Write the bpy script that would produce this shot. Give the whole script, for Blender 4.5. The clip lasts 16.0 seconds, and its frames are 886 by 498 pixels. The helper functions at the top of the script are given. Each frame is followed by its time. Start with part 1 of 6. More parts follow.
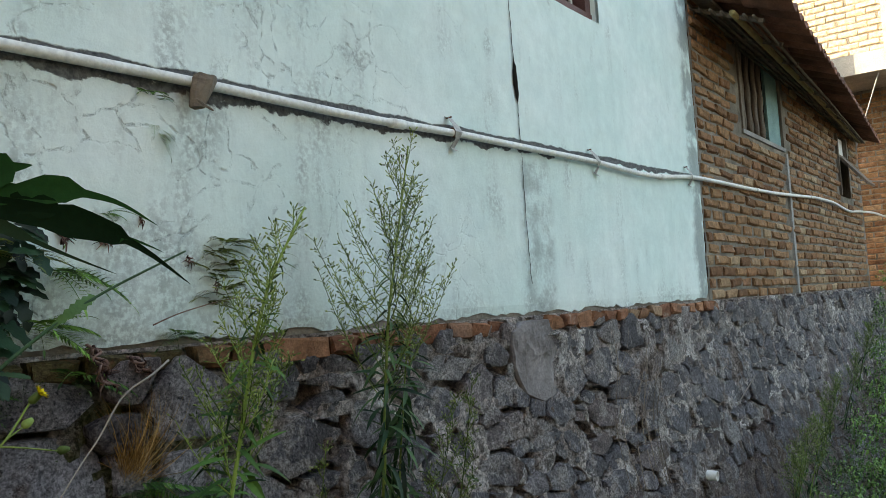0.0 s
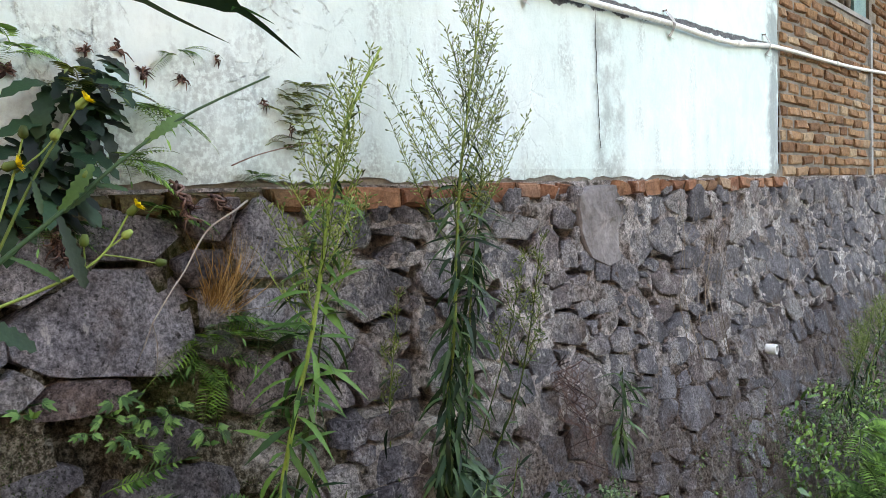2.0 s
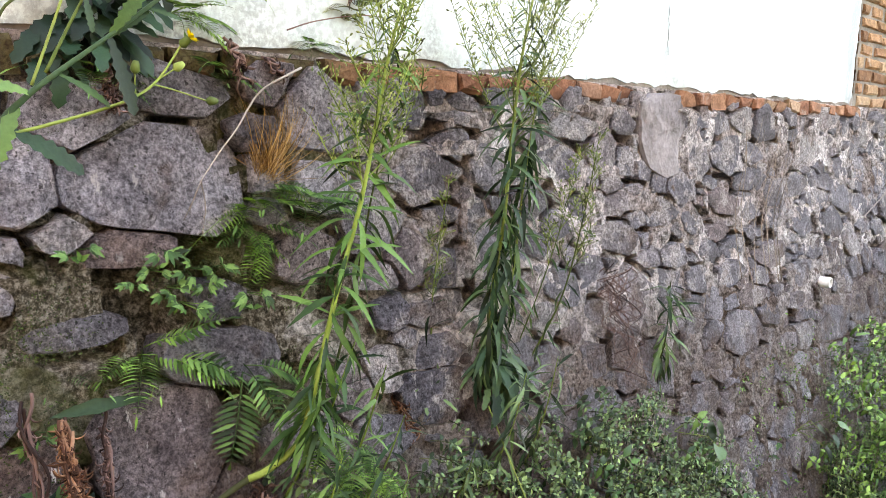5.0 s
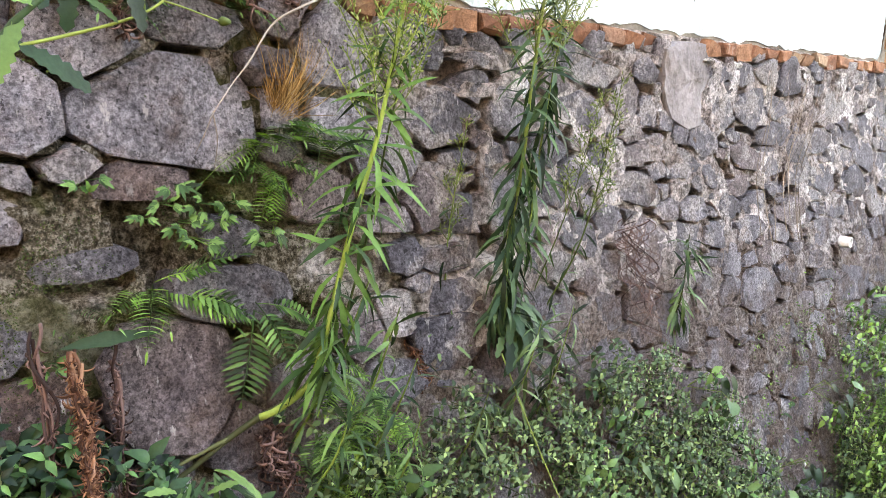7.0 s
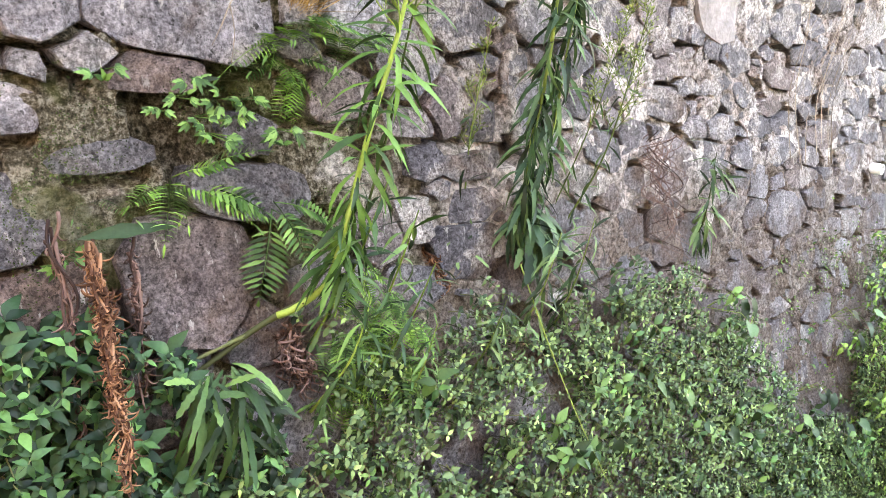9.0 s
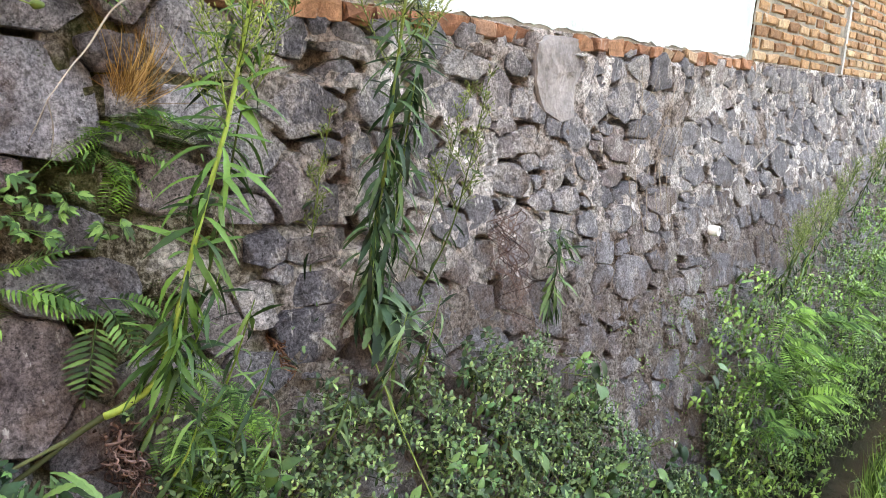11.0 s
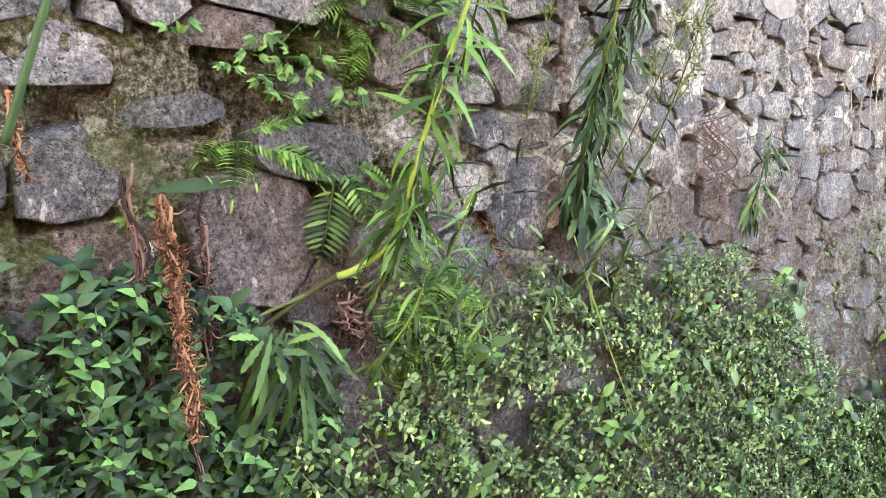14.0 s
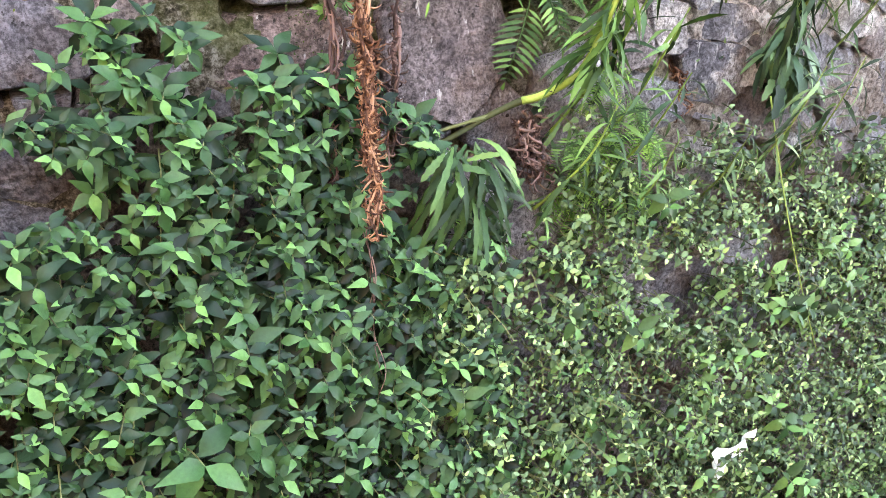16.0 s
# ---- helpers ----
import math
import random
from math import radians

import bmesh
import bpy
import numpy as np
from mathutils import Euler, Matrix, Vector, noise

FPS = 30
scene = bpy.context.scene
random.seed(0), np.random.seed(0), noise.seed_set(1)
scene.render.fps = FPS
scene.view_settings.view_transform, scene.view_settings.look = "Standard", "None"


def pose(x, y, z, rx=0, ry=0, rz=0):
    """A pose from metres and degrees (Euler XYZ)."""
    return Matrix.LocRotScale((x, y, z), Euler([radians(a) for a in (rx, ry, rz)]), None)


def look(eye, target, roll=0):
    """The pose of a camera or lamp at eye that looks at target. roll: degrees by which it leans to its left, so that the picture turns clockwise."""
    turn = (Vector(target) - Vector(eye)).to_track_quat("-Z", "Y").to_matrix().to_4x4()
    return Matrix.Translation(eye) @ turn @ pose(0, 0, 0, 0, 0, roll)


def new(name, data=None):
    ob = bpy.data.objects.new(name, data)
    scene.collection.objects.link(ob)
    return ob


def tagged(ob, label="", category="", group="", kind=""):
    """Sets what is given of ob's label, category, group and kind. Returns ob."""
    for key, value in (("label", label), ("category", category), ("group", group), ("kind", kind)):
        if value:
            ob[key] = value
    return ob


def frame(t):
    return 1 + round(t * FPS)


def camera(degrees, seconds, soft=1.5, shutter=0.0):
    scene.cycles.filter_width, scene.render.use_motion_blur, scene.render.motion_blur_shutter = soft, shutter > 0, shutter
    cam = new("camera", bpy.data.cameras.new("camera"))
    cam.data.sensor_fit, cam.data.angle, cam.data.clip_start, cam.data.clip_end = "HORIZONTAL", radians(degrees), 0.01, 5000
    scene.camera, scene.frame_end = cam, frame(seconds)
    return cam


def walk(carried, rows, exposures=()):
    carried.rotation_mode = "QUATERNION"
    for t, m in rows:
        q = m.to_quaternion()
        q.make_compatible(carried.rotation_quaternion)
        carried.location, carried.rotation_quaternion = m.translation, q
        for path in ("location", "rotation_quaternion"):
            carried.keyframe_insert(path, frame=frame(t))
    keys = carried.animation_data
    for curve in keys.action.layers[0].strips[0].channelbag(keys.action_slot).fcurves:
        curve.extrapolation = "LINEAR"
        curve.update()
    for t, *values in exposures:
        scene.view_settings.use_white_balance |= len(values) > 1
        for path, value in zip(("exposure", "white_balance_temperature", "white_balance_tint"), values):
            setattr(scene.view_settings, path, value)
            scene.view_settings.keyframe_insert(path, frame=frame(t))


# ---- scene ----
cam = camera(58.4, 16.0, soft=0.5)
PATH = [
    (0, (0.039, -1.51, -0.25), (1.634, -0.313, -0.102), -3.4),
    (0.5, (0.033, -1.492, -0.279), (1.598, -0.248, -0.229), -2.9),
    (1, (0.028, -1.482, -0.299), (1.567, -0.205, -0.325), -2.8),
    (1.5, (0.028, -1.468, -0.316), (1.551, -0.174, -0.401), -2.7),
    (2, (0.017, -1.454, -0.337), (1.524, -0.146, -0.465), -2.4),
    (2.5, (0.006, -1.429, -0.363), (1.48, -0.092, -0.561), -1.7),
    (3, (0.008, -1.416, -0.382), (1.466, -0.069, -0.633), -1.2),
    (5.5, (0.035, -1.418, -0.444), (1.44, -0.03, -0.758), 1.6),
    (6, (0.033, -1.406, -0.451), (1.425, -0.009, -0.782), 1.8),
    (6.5, (0.043, -1.394, -0.465), (1.432, -0.001, -0.827), 2.0),
    (7, (0.049, -1.391, -0.477), (1.433, -0.007, -0.887), 2.1),
    (7.5, (0.045, -1.395, -0.494), (1.418, -0.012, -0.947), 2.4),
    (8, (0.039, -1.386, -0.51), (1.398, -0.005, -1.006), 2.9),
    (8.5, (0.034, -1.374, -0.524), (1.369, 0.012, -1.07), 3.0),
    (9, (0.058, -1.39, -0.532), (1.379, -0.006, -1.113), 3.0),
    (9.5, (0.074, -1.411, -0.519), (1.402, -0.035, -1.105), 2.7),
    (10, (0.116, -1.463, -0.467), (1.581, -0.191, -0.95), 3.3),
    (12.5, (0.08, -1.459, -0.476), (1.637, -0.273, -0.887), 3.2),
    (13, (0.052, -1.419, -0.499), (1.518, -0.146, -0.977), 3.9),
    (13.5, (0.029, -1.385, -0.524), (1.402, -0.043, -1.084), 4.1),
    (14, (0.006, -1.342, -0.552), (1.275, 0.062, -1.2), 4.6),
    (14.5, (-0.007, -1.327, -0.571), (1.174, 0.128, -1.27), 4.9),
    (15, (-0.032, -1.311, -0.611), (1.083, 0.174, -1.355), 6.4),
    (15.5, (-0.052, -1.3, -0.643), (0.986, 0.199, -1.465), 7.3),
    (16, (-0.062, -1.286, -0.683), (0.918, 0.188, -1.614), 8.0),
]
LIGHT = ((0.0, 2.6, 8500, 6), (1.0, 3.16, 8700, 11), (2.0, 3.65, 9200, 18), (3.0, 4.2, 9700, 23), (5.5, 4.55, 10000, 22), (7.0, 4.76, 10000, 22), (9.0, 5.30, 10100, 20), (9.5, 5.20, 10100, 20), (10.0, 4.87, 10100, 19), (12.5, 4.62, 10200, 18), (13.0, 4.88, 10200, 18), (14.0, 5.26, 10200, 19), (16.0, 5.6, 9400, 22))
walk(cam, [(t, look(eye, target, roll)) for t, eye, target, roll in PATH], LIGHT)

# ---- world, sun, exposure ----
SUN = Vector((-0.46, 0.76, 0.46)).normalized()  # towards the sun: behind the houses
world = bpy.data.worlds.new("sky")
scene.world = world
world.use_nodes = True
wn = world.node_tree
sky = wn.nodes.new("ShaderNodeTexSky")
sky.sky_type, sky.sun_disc = "NISHITA", False
sky.sun_elevation = math.asin(SUN.z)
sky.sun_rotation = math.atan2(SUN.x, SUN.y)
sky.air_density, sky.dust_density, sky.ozone_density = 1.0, 3.0, 1.0
wn.links.new(sky.outputs[0], wn.nodes["Background"].inputs[0])
wn.nodes["Background"].inputs[1].default_value = 0.13
sun = new("sun", bpy.data.lights.new("sun", "SUN"))
sun.data.energy, sun.data.angle, sun.data.color = 3.2, radians(0.6), (1.0, 0.93, 0.82)
sun.matrix_world = look(SUN * 30, (0, 0, 0))


# ---- building helpers ----
class Nodes:
    """A short hand for node materials."""

    def __init__(self, name):
        self.mat = bpy.data.materials.new(name)
        self.mat.use_nodes = True
        self.tree = self.mat.node_tree
        self.bsdf = self.tree.nodes["Principled BSDF"]
        self.geo = self.node("ShaderNodeNewGeometry")
        self.pos = self.geo.outputs["Position"]

    def node(self, kind, operation="", use_clamp=False, interpolation_type="", blend_type="", data_type="", feature=""):
        n = self.tree.nodes.new(kind)
        if data_type:
            n.data_type = data_type
        if operation:
            n.operation = operation
        if use_clamp:
            n.use_clamp = True
        if interpolation_type:
            n.interpolation_type = interpolation_type
        if blend_type:
            n.blend_type = blend_type
        if feature:
            n.feature = feature
        return n

    def put(self, socket, value):
        if isinstance(value, bpy.types.NodeSocket):
            self.tree.links.new(value, socket)
        elif isinstance(value, (tuple, list)) and len(value) == 3 and socket.type == "RGBA":
            socket.default_value = (*value, 1)
        else:
            socket.default_value = value

    def math(self, op, a, b=0.0, c=0.0, clamp=False):
        n = self.node("ShaderNodeMath", operation=op, use_clamp=clamp)
        for s, v in zip(n.inputs, (a, b, c)):
            self.put(s, v)
        return n.outputs[0]

    def noise(self, scale, detail=4.0, rough=0.55, stretch=None, where=None):
        src = where or self.pos
        if stretch:
            m = self.node("ShaderNodeMapping")
            self.put(m.inputs["Vector"], src)
            m.inputs["Scale"].default_value = stretch
            src = m.outputs[0]
        n = self.node("ShaderNodeTexNoise")
        self.put(n.inputs["Vector"], src)
        n.inputs["Scale"].default_value, n.inputs["Detail"].default_value, n.inputs["Roughness"].default_value = scale, detail, rough
        return n.outputs["Fac"]

    def step(self, value, low, high):
        n = self.node("ShaderNodeMapRange", interpolation_type="SMOOTHSTEP")
        for s, v in zip(n.inputs, (value, low, high, 0.0, 1.0)):
            self.put(s, v)
        return n.outputs[0]

    def ramp(self, value, stops):
        n = self.node("ShaderNodeValToRGB")
        while len(n.color_ramp.elements) < len(stops):
            n.color_ramp.elements.new(0.5)
        for e, (p, c) in zip(n.color_ramp.elements, stops):
            e.position, e.color = p, (*c, 1)
        self.put(n.inputs[0], value)
        return n.outputs[0]

    def mix(self, fac, a, b, blend="MIX"):
        n = self.node("ShaderNodeMix", data_type="RGBA", blend_type=blend)
        self.put(n.inputs["Factor"], fac)
        self.put(n.inputs[6], a)
        self.put(n.inputs[7], b)
        return n.outputs[2]

    def axis(self, which):
        n = self.node("ShaderNodeSeparateXYZ")
        self.put(n.inputs[0], self.pos)
        return n.outputs[which]

    def random(self):
        return self.node("ShaderNodeObjectInfo").outputs["Random"]

    def island(self):
        return self.geo.outputs["Random Per Island"]

    def bump(self, height, strength, distance=0.01, under=None):
        n = self.node("ShaderNodeBump")
        n.inputs["Strength"].default_value, n.inputs["Distance"].default_value = strength, distance
        self.put(n.inputs["Height"], height)
        if under:
            self.put(n.inputs["Normal"], under)
        return n.outputs["Normal"]

    def done(self, colour, rough=0.85, normal=None, metal=0.0, spec=0.3):
        b = self.bsdf
        self.put(b.inputs["Base Color"], colour)
        self.put(b.inputs["Roughness"], rough)
        b.inputs["Metallic"].default_value, b.inputs["Specular IOR Level"].default_value = metal, spec
        if normal:
            self.put(b.inputs["Normal"], normal)
        return self.mat


def simple(name, dark, light, scale=14.0, fine=120.0, rough=0.85, bump=0.4, spec=0.3, vary=0.0, metal=0.0, stretch=None, speck=None):
    """Two tones in blotches, a fine grain, relief, and a shift from piece to piece."""
    m = Nodes(name)
    c = m.ramp(m.noise(scale, stretch=stretch), [(0.3, dark), (0.7, light)])
    grain = m.noise(fine, 5.0, 0.65)
    c = m.mix(0.55, c, m.ramp(grain, [(0.25, (0.45, 0.45, 0.45)), (0.75, (1.35, 1.35, 1.35))]), "MULTIPLY")
    if speck:
        c = m.mix(m.step(m.noise(fine * 0.6, 2.0), 0.64, 0.70), c, speck)
    if vary:
        low, high = 1 - vary, 1 + vary
        c = m.mix(1.0, c, m.ramp(m.random(), [(0.0, (low, low, low)), (1.0, (high, high, high))]), "MULTIPLY")
    return m.done(c, rough, m.bump(m.math("ADD", grain, m.noise(scale * 2)), bump, 0.006), metal, spec)


def foliage(name, dark, light, rough=0.45, through_light=0.13, spec=0.17):
    m = Nodes(name)
    pick = m.math("FRACT", m.math("ADD", m.island(), m.random()))
    pick = m.math("ADD", m.math("MULTIPLY", pick, 0.7), m.math("MULTIPLY", m.noise(9.0, 2.0), 0.4))
    c = m.ramp(pick, [(0.15, tuple(0.16 * v for v in dark)), (0.50, tuple(0.85 * v for v in dark)), (0.92, tuple(1.05 * v for v in light))])
    c = m.mix(0.35, c, m.ramp(m.noise(160.0, 3.0), [(0.3, (0.6, 0.6, 0.6)), (0.7, (1.25, 1.25, 1.2))]), "MULTIPLY")
    m.done(c, rough, m.bump(m.noise(220.0, 2.0), 0.25, 0.002), 0.0, spec)
    t = m.node("ShaderNodeBsdfTranslucent")
    m.put(t.inputs[0], m.mix(1.0, c, (1.5, 1.6, 0.7), "MULTIPLY"))
    mx = m.node("ShaderNodeMixShader")
    mx.inputs[0].default_value = through_light
    m.tree.links.new(m.bsdf.outputs[0], mx.inputs[1])
    m.tree.links.new(t.outputs[0], mx.inputs[2])
    m.tree.links.new(mx.outputs[0], m.tree.nodes["Material Output"].inputs[0])
    return m.mat


class Shape:
    """Collects vertices and faces for one mesh."""

    def __init__(self):
        self.v, self.f, self.n = [], [], 0

    def add(self, verts, faces, m=None):
        verts = np.asarray(verts, float).reshape(-1, 3)
        if m is not None:
            a = np.array(m)
            verts = verts @ a[:3, :3].T + a[:3, 3]
        self.v.append(verts)
        self.f += [tuple(i + self.n for i in f) for f in faces]
        self.n += len(verts)
        return self

    def box(self, x0, x1, y0, y1, z0, z1, m=None):
        v = [(x, y, z) for x in (x0, x1) for y in (y0, y1) for z in (z0, z1)]
        return self.add(v, [(0, 1, 3, 2), (4, 6, 7, 5), (0, 4, 5, 1), (2, 3, 7, 6), (0, 2, 6, 4), (1, 5, 7, 3)], m)

    def tube(self, points, radii, sides=6):
        p = np.asarray(points, float)
        r = np.broadcast_to(np.asarray(radii, float), (len(p),))
        way = np.gradient(p, axis=0)
        way /= np.linalg.norm(way, axis=1)[:, None] + 1e-9
        ref = np.array([0.31, 0.95, 0.05]) if abs(way[0] @ (0.31, 0.95, 0.05)) < 0.9 else np.array([1.0, 0, 0])
        a = np.cross(way, ref)
        a /= np.linalg.norm(a, axis=1)[:, None] + 1e-9
        b = np.cross(way, a)
        t = np.arange(sides) * 2 * np.pi / sides
        ring = p[:, None] + r[:, None, None] * (np.cos(t)[None, :, None] * a[:, None] + np.sin(t)[None, :, None] * b[:, None])
        f = [(k * sides + i, k * sides + (i + 1) % sides, (k + 1) * sides + (i + 1) % sides, (k + 1) * sides + i) for k in range(len(p) - 1) for i in range(sides)]
        f += [tuple(range(sides))[::-1], tuple((len(p) - 1) * sides + i for i in range(sides))]
        return self.add(ring.reshape(-1, 3), f)

    def mesh(self, name, material, smooth=False):
        me = bpy.data.meshes.new(name)
        me.from_pydata(np.concatenate(self.v).tolist() if self.v else [], [], self.f)
        if smooth:
            me.polygons.foreach_set("use_smooth", [True] * len(me.polygons))
        me.materials.append(material)
        me.update()
        return me


def part(name, shape, material, parent=None, label="", smooth=False):
    """One mesh object, from a Shape or a mesh, under a thing or a part."""
    ob = new(name, shape if isinstance(shape, bpy.types.Mesh) else shape.mesh(name, material, smooth))
    if parent:
        ob.parent = parent
    return tagged(ob, label)


def thing(name, label, category, group="", kind="", at=(0, 0, 0)):
    ob = new(name)
    ob.empty_display_size = 0.05
    ob.location = at
    return tagged(ob, label, category, group, kind)


rnd = random.Random(7)


def wall_face(z):
    """How far the stone face leans out towards the ditch at height z."""
    d = max(0.0, -0.5 - z)
    return -0.015 - 0.185 * d - 0.03 * d * d


def wob(x, y, z, s, seed=0.0):
    return noise.noise(Vector((x * s + seed, y * s - seed, z * s + 2.7 * seed)))


# ---- materials ----
def plaster_material():
    m = Nodes("mint_plaster")
    x, z = m.axis(0), m.axis(2)
    paint = m.ramp(m.noise(1.7, 3.0), [(0.3, (0.60, 0.745, 0.715)), (0.7, (0.73, 0.82, 0.80))])
    streak = m.noise(3.0, 6.0, 0.62, (2.6, 2.6, 0.45))
    blotch = m.noise(5.5, 7.0, 0.7)
    grain = m.noise(70.0, 5.0, 0.7)
    # mildew: heavier on the old left half and along the foot
    left = m.step(x, 2.2, 0.6)
    foot = m.step(m.math("ADD", z, m.math("MULTIPLY", streak, 0.45)), 0.12, -0.12)
    need = m.math("SUBTRACT", 0.615, m.math("ADD", m.math("MULTIPLY", left, 0.08), m.math("MULTIPLY", foot, 0.10)))
    dirt = m.step(m.math("ADD", m.math("MULTIPLY", streak, 0.55), m.math("MULTIPLY", blotch, 0.45)), m.math("SUBTRACT", need, 0.10), m.math("ADD", need, 0.06))
    dirt = m.math("MULTIPLY", dirt, m.step(grain, 0.36, 0.60))
    c = m.mix(m.math("MULTIPLY", dirt, 0.50), m.mix(0.4, paint, m.ramp(m.noise(11.0, 6.0, 0.7), [(0.3, (0.70, 0.73, 0.74)), (0.62, (1.08, 1.08, 1.08))]), "MULTIPLY"), (0.11, 0.135, 0.14))
    # thin hair cracks
    v = m.node("ShaderNodeTexVoronoi", feature="DISTANCE_TO_EDGE")
    warp = m.node("ShaderNodeVectorMath", operation="ADD")
    nn = m.node("ShaderNodeTexNoise")
    nn.inputs["Scale"].default_value = 5.0
    sc = m.node("ShaderNodeVectorMath", operation="SCALE")
    sc.inputs["Scale"].default_value = 0.35
    m.tree.links.new(m.pos, nn.inputs["Vector"])
    m.tree.links.new(nn.outputs["Color"], sc.inputs[0])
    m.tree.links.new(m.pos, warp.inputs[0])
    m.tree.links.new(sc.outputs[0], warp.inputs[1])
    m.tree.links.new(warp.outputs[0], v.inputs["Vector"])
    v.inputs["Scale"].default_value = 7.5
    hair = m.math("MULTIPLY", m.math("MULTIPLY", m.step(v.outputs["Distance"], 0.055, 0.004), m.step(m.noise(45.0, 5.0, 0.75), 0.46, 0.60)), m.math("MULTIPLY", m.step(m.noise(2.6, 4.0), 0.46, 0.58), m.step(x, 2.6, 1.4)))
    c = m.mix(m.math("MULTIPLY", hair, 0.38), c, (0.13, 0.15, 0.155))
    # bare cement: the chased strip along the pipe, a stripe by the crack, the far edge
    line = m.math("ADD", 0.262, m.math("MULTIPLY", x, 0.028))
    d = m.math("SUBTRACT", z, line)
    rag = m.math("MULTIPLY", m.math("SUBTRACT", m.noise(7.0, 6.0, 0.65), 0.5), 0.10)
    low = m.math("ADD", -0.034, m.math("MULTIPLY", m.step(x, 1.6, 4.0), 0.034))
    strip = m.math("MULTIPLY", m.step(m.math("ADD", d, rag), low, m.math("ADD", low, 0.006)), m.step(m.math("ADD", d, m.math("MULTIPLY", rag, 0.4)), 0.027, 0.022))
    strip = m.math("MULTIPLY", strip, m.step(x, 4.5, 4.3))
    old = m.math("MULTIPLY", m.step(m.math("ADD", x, m.math("MULTIPLY", rag, 2.5)), 4.32, 4.42), m.step(m.noise(6.0, 5.0), 0.36, 0.5))
    side = m.math("MULTIPLY", m.math("MULTIPLY", m.step(x, 2.52, 2.58), m.step(m.math("ADD", x, rag), 2.80, 2.74)), m.math("MULTIPLY", m.step(z, 0.34, 0.26), m.math("MULTIPLY", m.step(m.noise(9.0, 6.0, 0.7), 0.36, 0.66), 0.45)))
    bare = m.math("MAXIMUM", strip, m.math("MAXIMUM", m.math("MULTIPLY", old, 0.6), side))
    cement = m.ramp(grain, [(0.35, (0.055, 0.058, 0.062)), (0.65, (0.15, 0.158, 0.16))])
    c = m.mix(m.math("MULTIPLY", bare, m.step(m.noise(24.0, 6.0, 0.7), 0.28, 0.40)), c, cement)
    h = m.math("SUBTRACT", m.math("ADD", m.math("MULTIPLY", blotch, 0.5), m.math("MULTIPLY", grain, 0.25)), m.math("ADD", m.math("MULTIPLY", bare, 0.8), hair))
    return m.done(c, 0.9, m.bump(h, 0.55, 0.012), 0, 0.2)


def stone_material(name="grey_andesite", gain=1.0):
    m = Nodes(name)
    x = m.axis(0)
    c = m.ramp(m.random(), [(0.0, (0.125, 0.122, 0.138)), (0.22, (0.20, 0.196, 0.215)), (0.45, (0.15, 0.145, 0.160)), (0.62, (0.26, 0.25, 0.265)), (0.78, (0.205, 0.155, 0.145)), (0.90, (0.17, 0.165, 0.18)), (1.0, (0.36, 0.34, 0.33))])
    if gain != 1.0:
        c = m.mix(1.0, m.mix(0.65, c, (0.19, 0.186, 0.20)), (gain, gain, gain), "MULTIPLY")
    blot = m.noise(9.0, 6.0, 0.65)
    c = m.mix(0.75, c, m.ramp(blot, [(0.36, (0.55, 0.54, 0.56)), (0.64, (1.45, 1.43, 1.42))]), "MULTIPLY")
    mid = m.noise(34.0, 6.0, 0.75)
    c = m.mix(0.6, c, m.ramp(mid, [(0.36, (0.42, 0.42, 0.43)), (0.46, (1.05, 1.05, 1.05)), (0.60, (1.75, 1.73, 1.71))]), "MULTIPLY")
    grain = m.noise(120.0, 6.0, 0.8)
    c = m.mix(0.7, c, m.ramp(grain, [(0.42, (0.30, 0.30, 0.30)), (0.60, (1.7, 1.7, 1.7))]), "MULTIPLY")
    # the shade in pits as black flecks, and pale lichen and lime in flecks and runs
    c = m.mix(m.math("MULTIPLY", m.step(m.noise(85.0, 3.0, 0.6), 0.615, 0.66), 0.8), c, (0.03, 0.03, 0.03))
    lime = m.math("MULTIPLY", m.step(m.noise(34.0, 5.0, 0.72, (1.3, 1, 0.40)), 0.60, 0.66), m.step(m.noise(3.0), 0.44, 0.58))
    c = m.mix(m.math("MULTIPLY", lime, 0.9), c, (0.70, 0.68, 0.66))
    # mortar smeared over the faces, on the newer part
    smear = m.math("ADD", m.math("MULTIPLY", m.noise(9.0, 8.0, 0.70), 0.75), m.math("MULTIPLY", m.noise(2.5, 3.0), 0.25))
    lime_and_skylight = m.math("MULTIPLY", m.step(m.axis(2), -1.15, -0.65), 0.030)  # lime runs from the plaster, strengthened in place of more skylight higher up
    smear = m.math("MULTIPLY", m.step(m.math("ADD", smear, lime_and_skylight), 0.545, 0.580), m.step(x, 1.0, 1.35))
    c = m.mix(m.math("MULTIPLY", smear, 0.75), c, m.ramp(grain, [(0.40, (0.14, 0.12, 0.11)), (0.50, (0.42, 0.375, 0.355)), (0.60, (0.76, 0.72, 0.69))]))
    c = m.mix(m.math("MULTIPLY", m.step(x, 1.2, 1.8), 0.10), c, (0.62, 0.59, 0.57))  # pale tint to the right, brightness of the open sky put into the colour
    # red-brown earth, thicker on the lower courses
    low = m.math("MULTIPLY", m.step(m.axis(2), -0.80, -1.15), 0.13)
    earth = m.step(m.math("ADD", m.noise(5.0, 6.0, 0.65), low), 0.56, 0.72)
    c = m.mix(m.math("MULTIPLY", earth, 0.7), c, m.ramp(grain, [(0.40, (0.075, 0.048, 0.038)), (0.60, (0.25, 0.175, 0.14))]))
    return m.done(c, 0.9, m.bump(m.math("ADD", m.math("MULTIPLY", grain, 0.8), m.math("ADD", m.math("MULTIPLY", mid, 1.3), blot)), 1.0, 0.036), 0, 0.05)


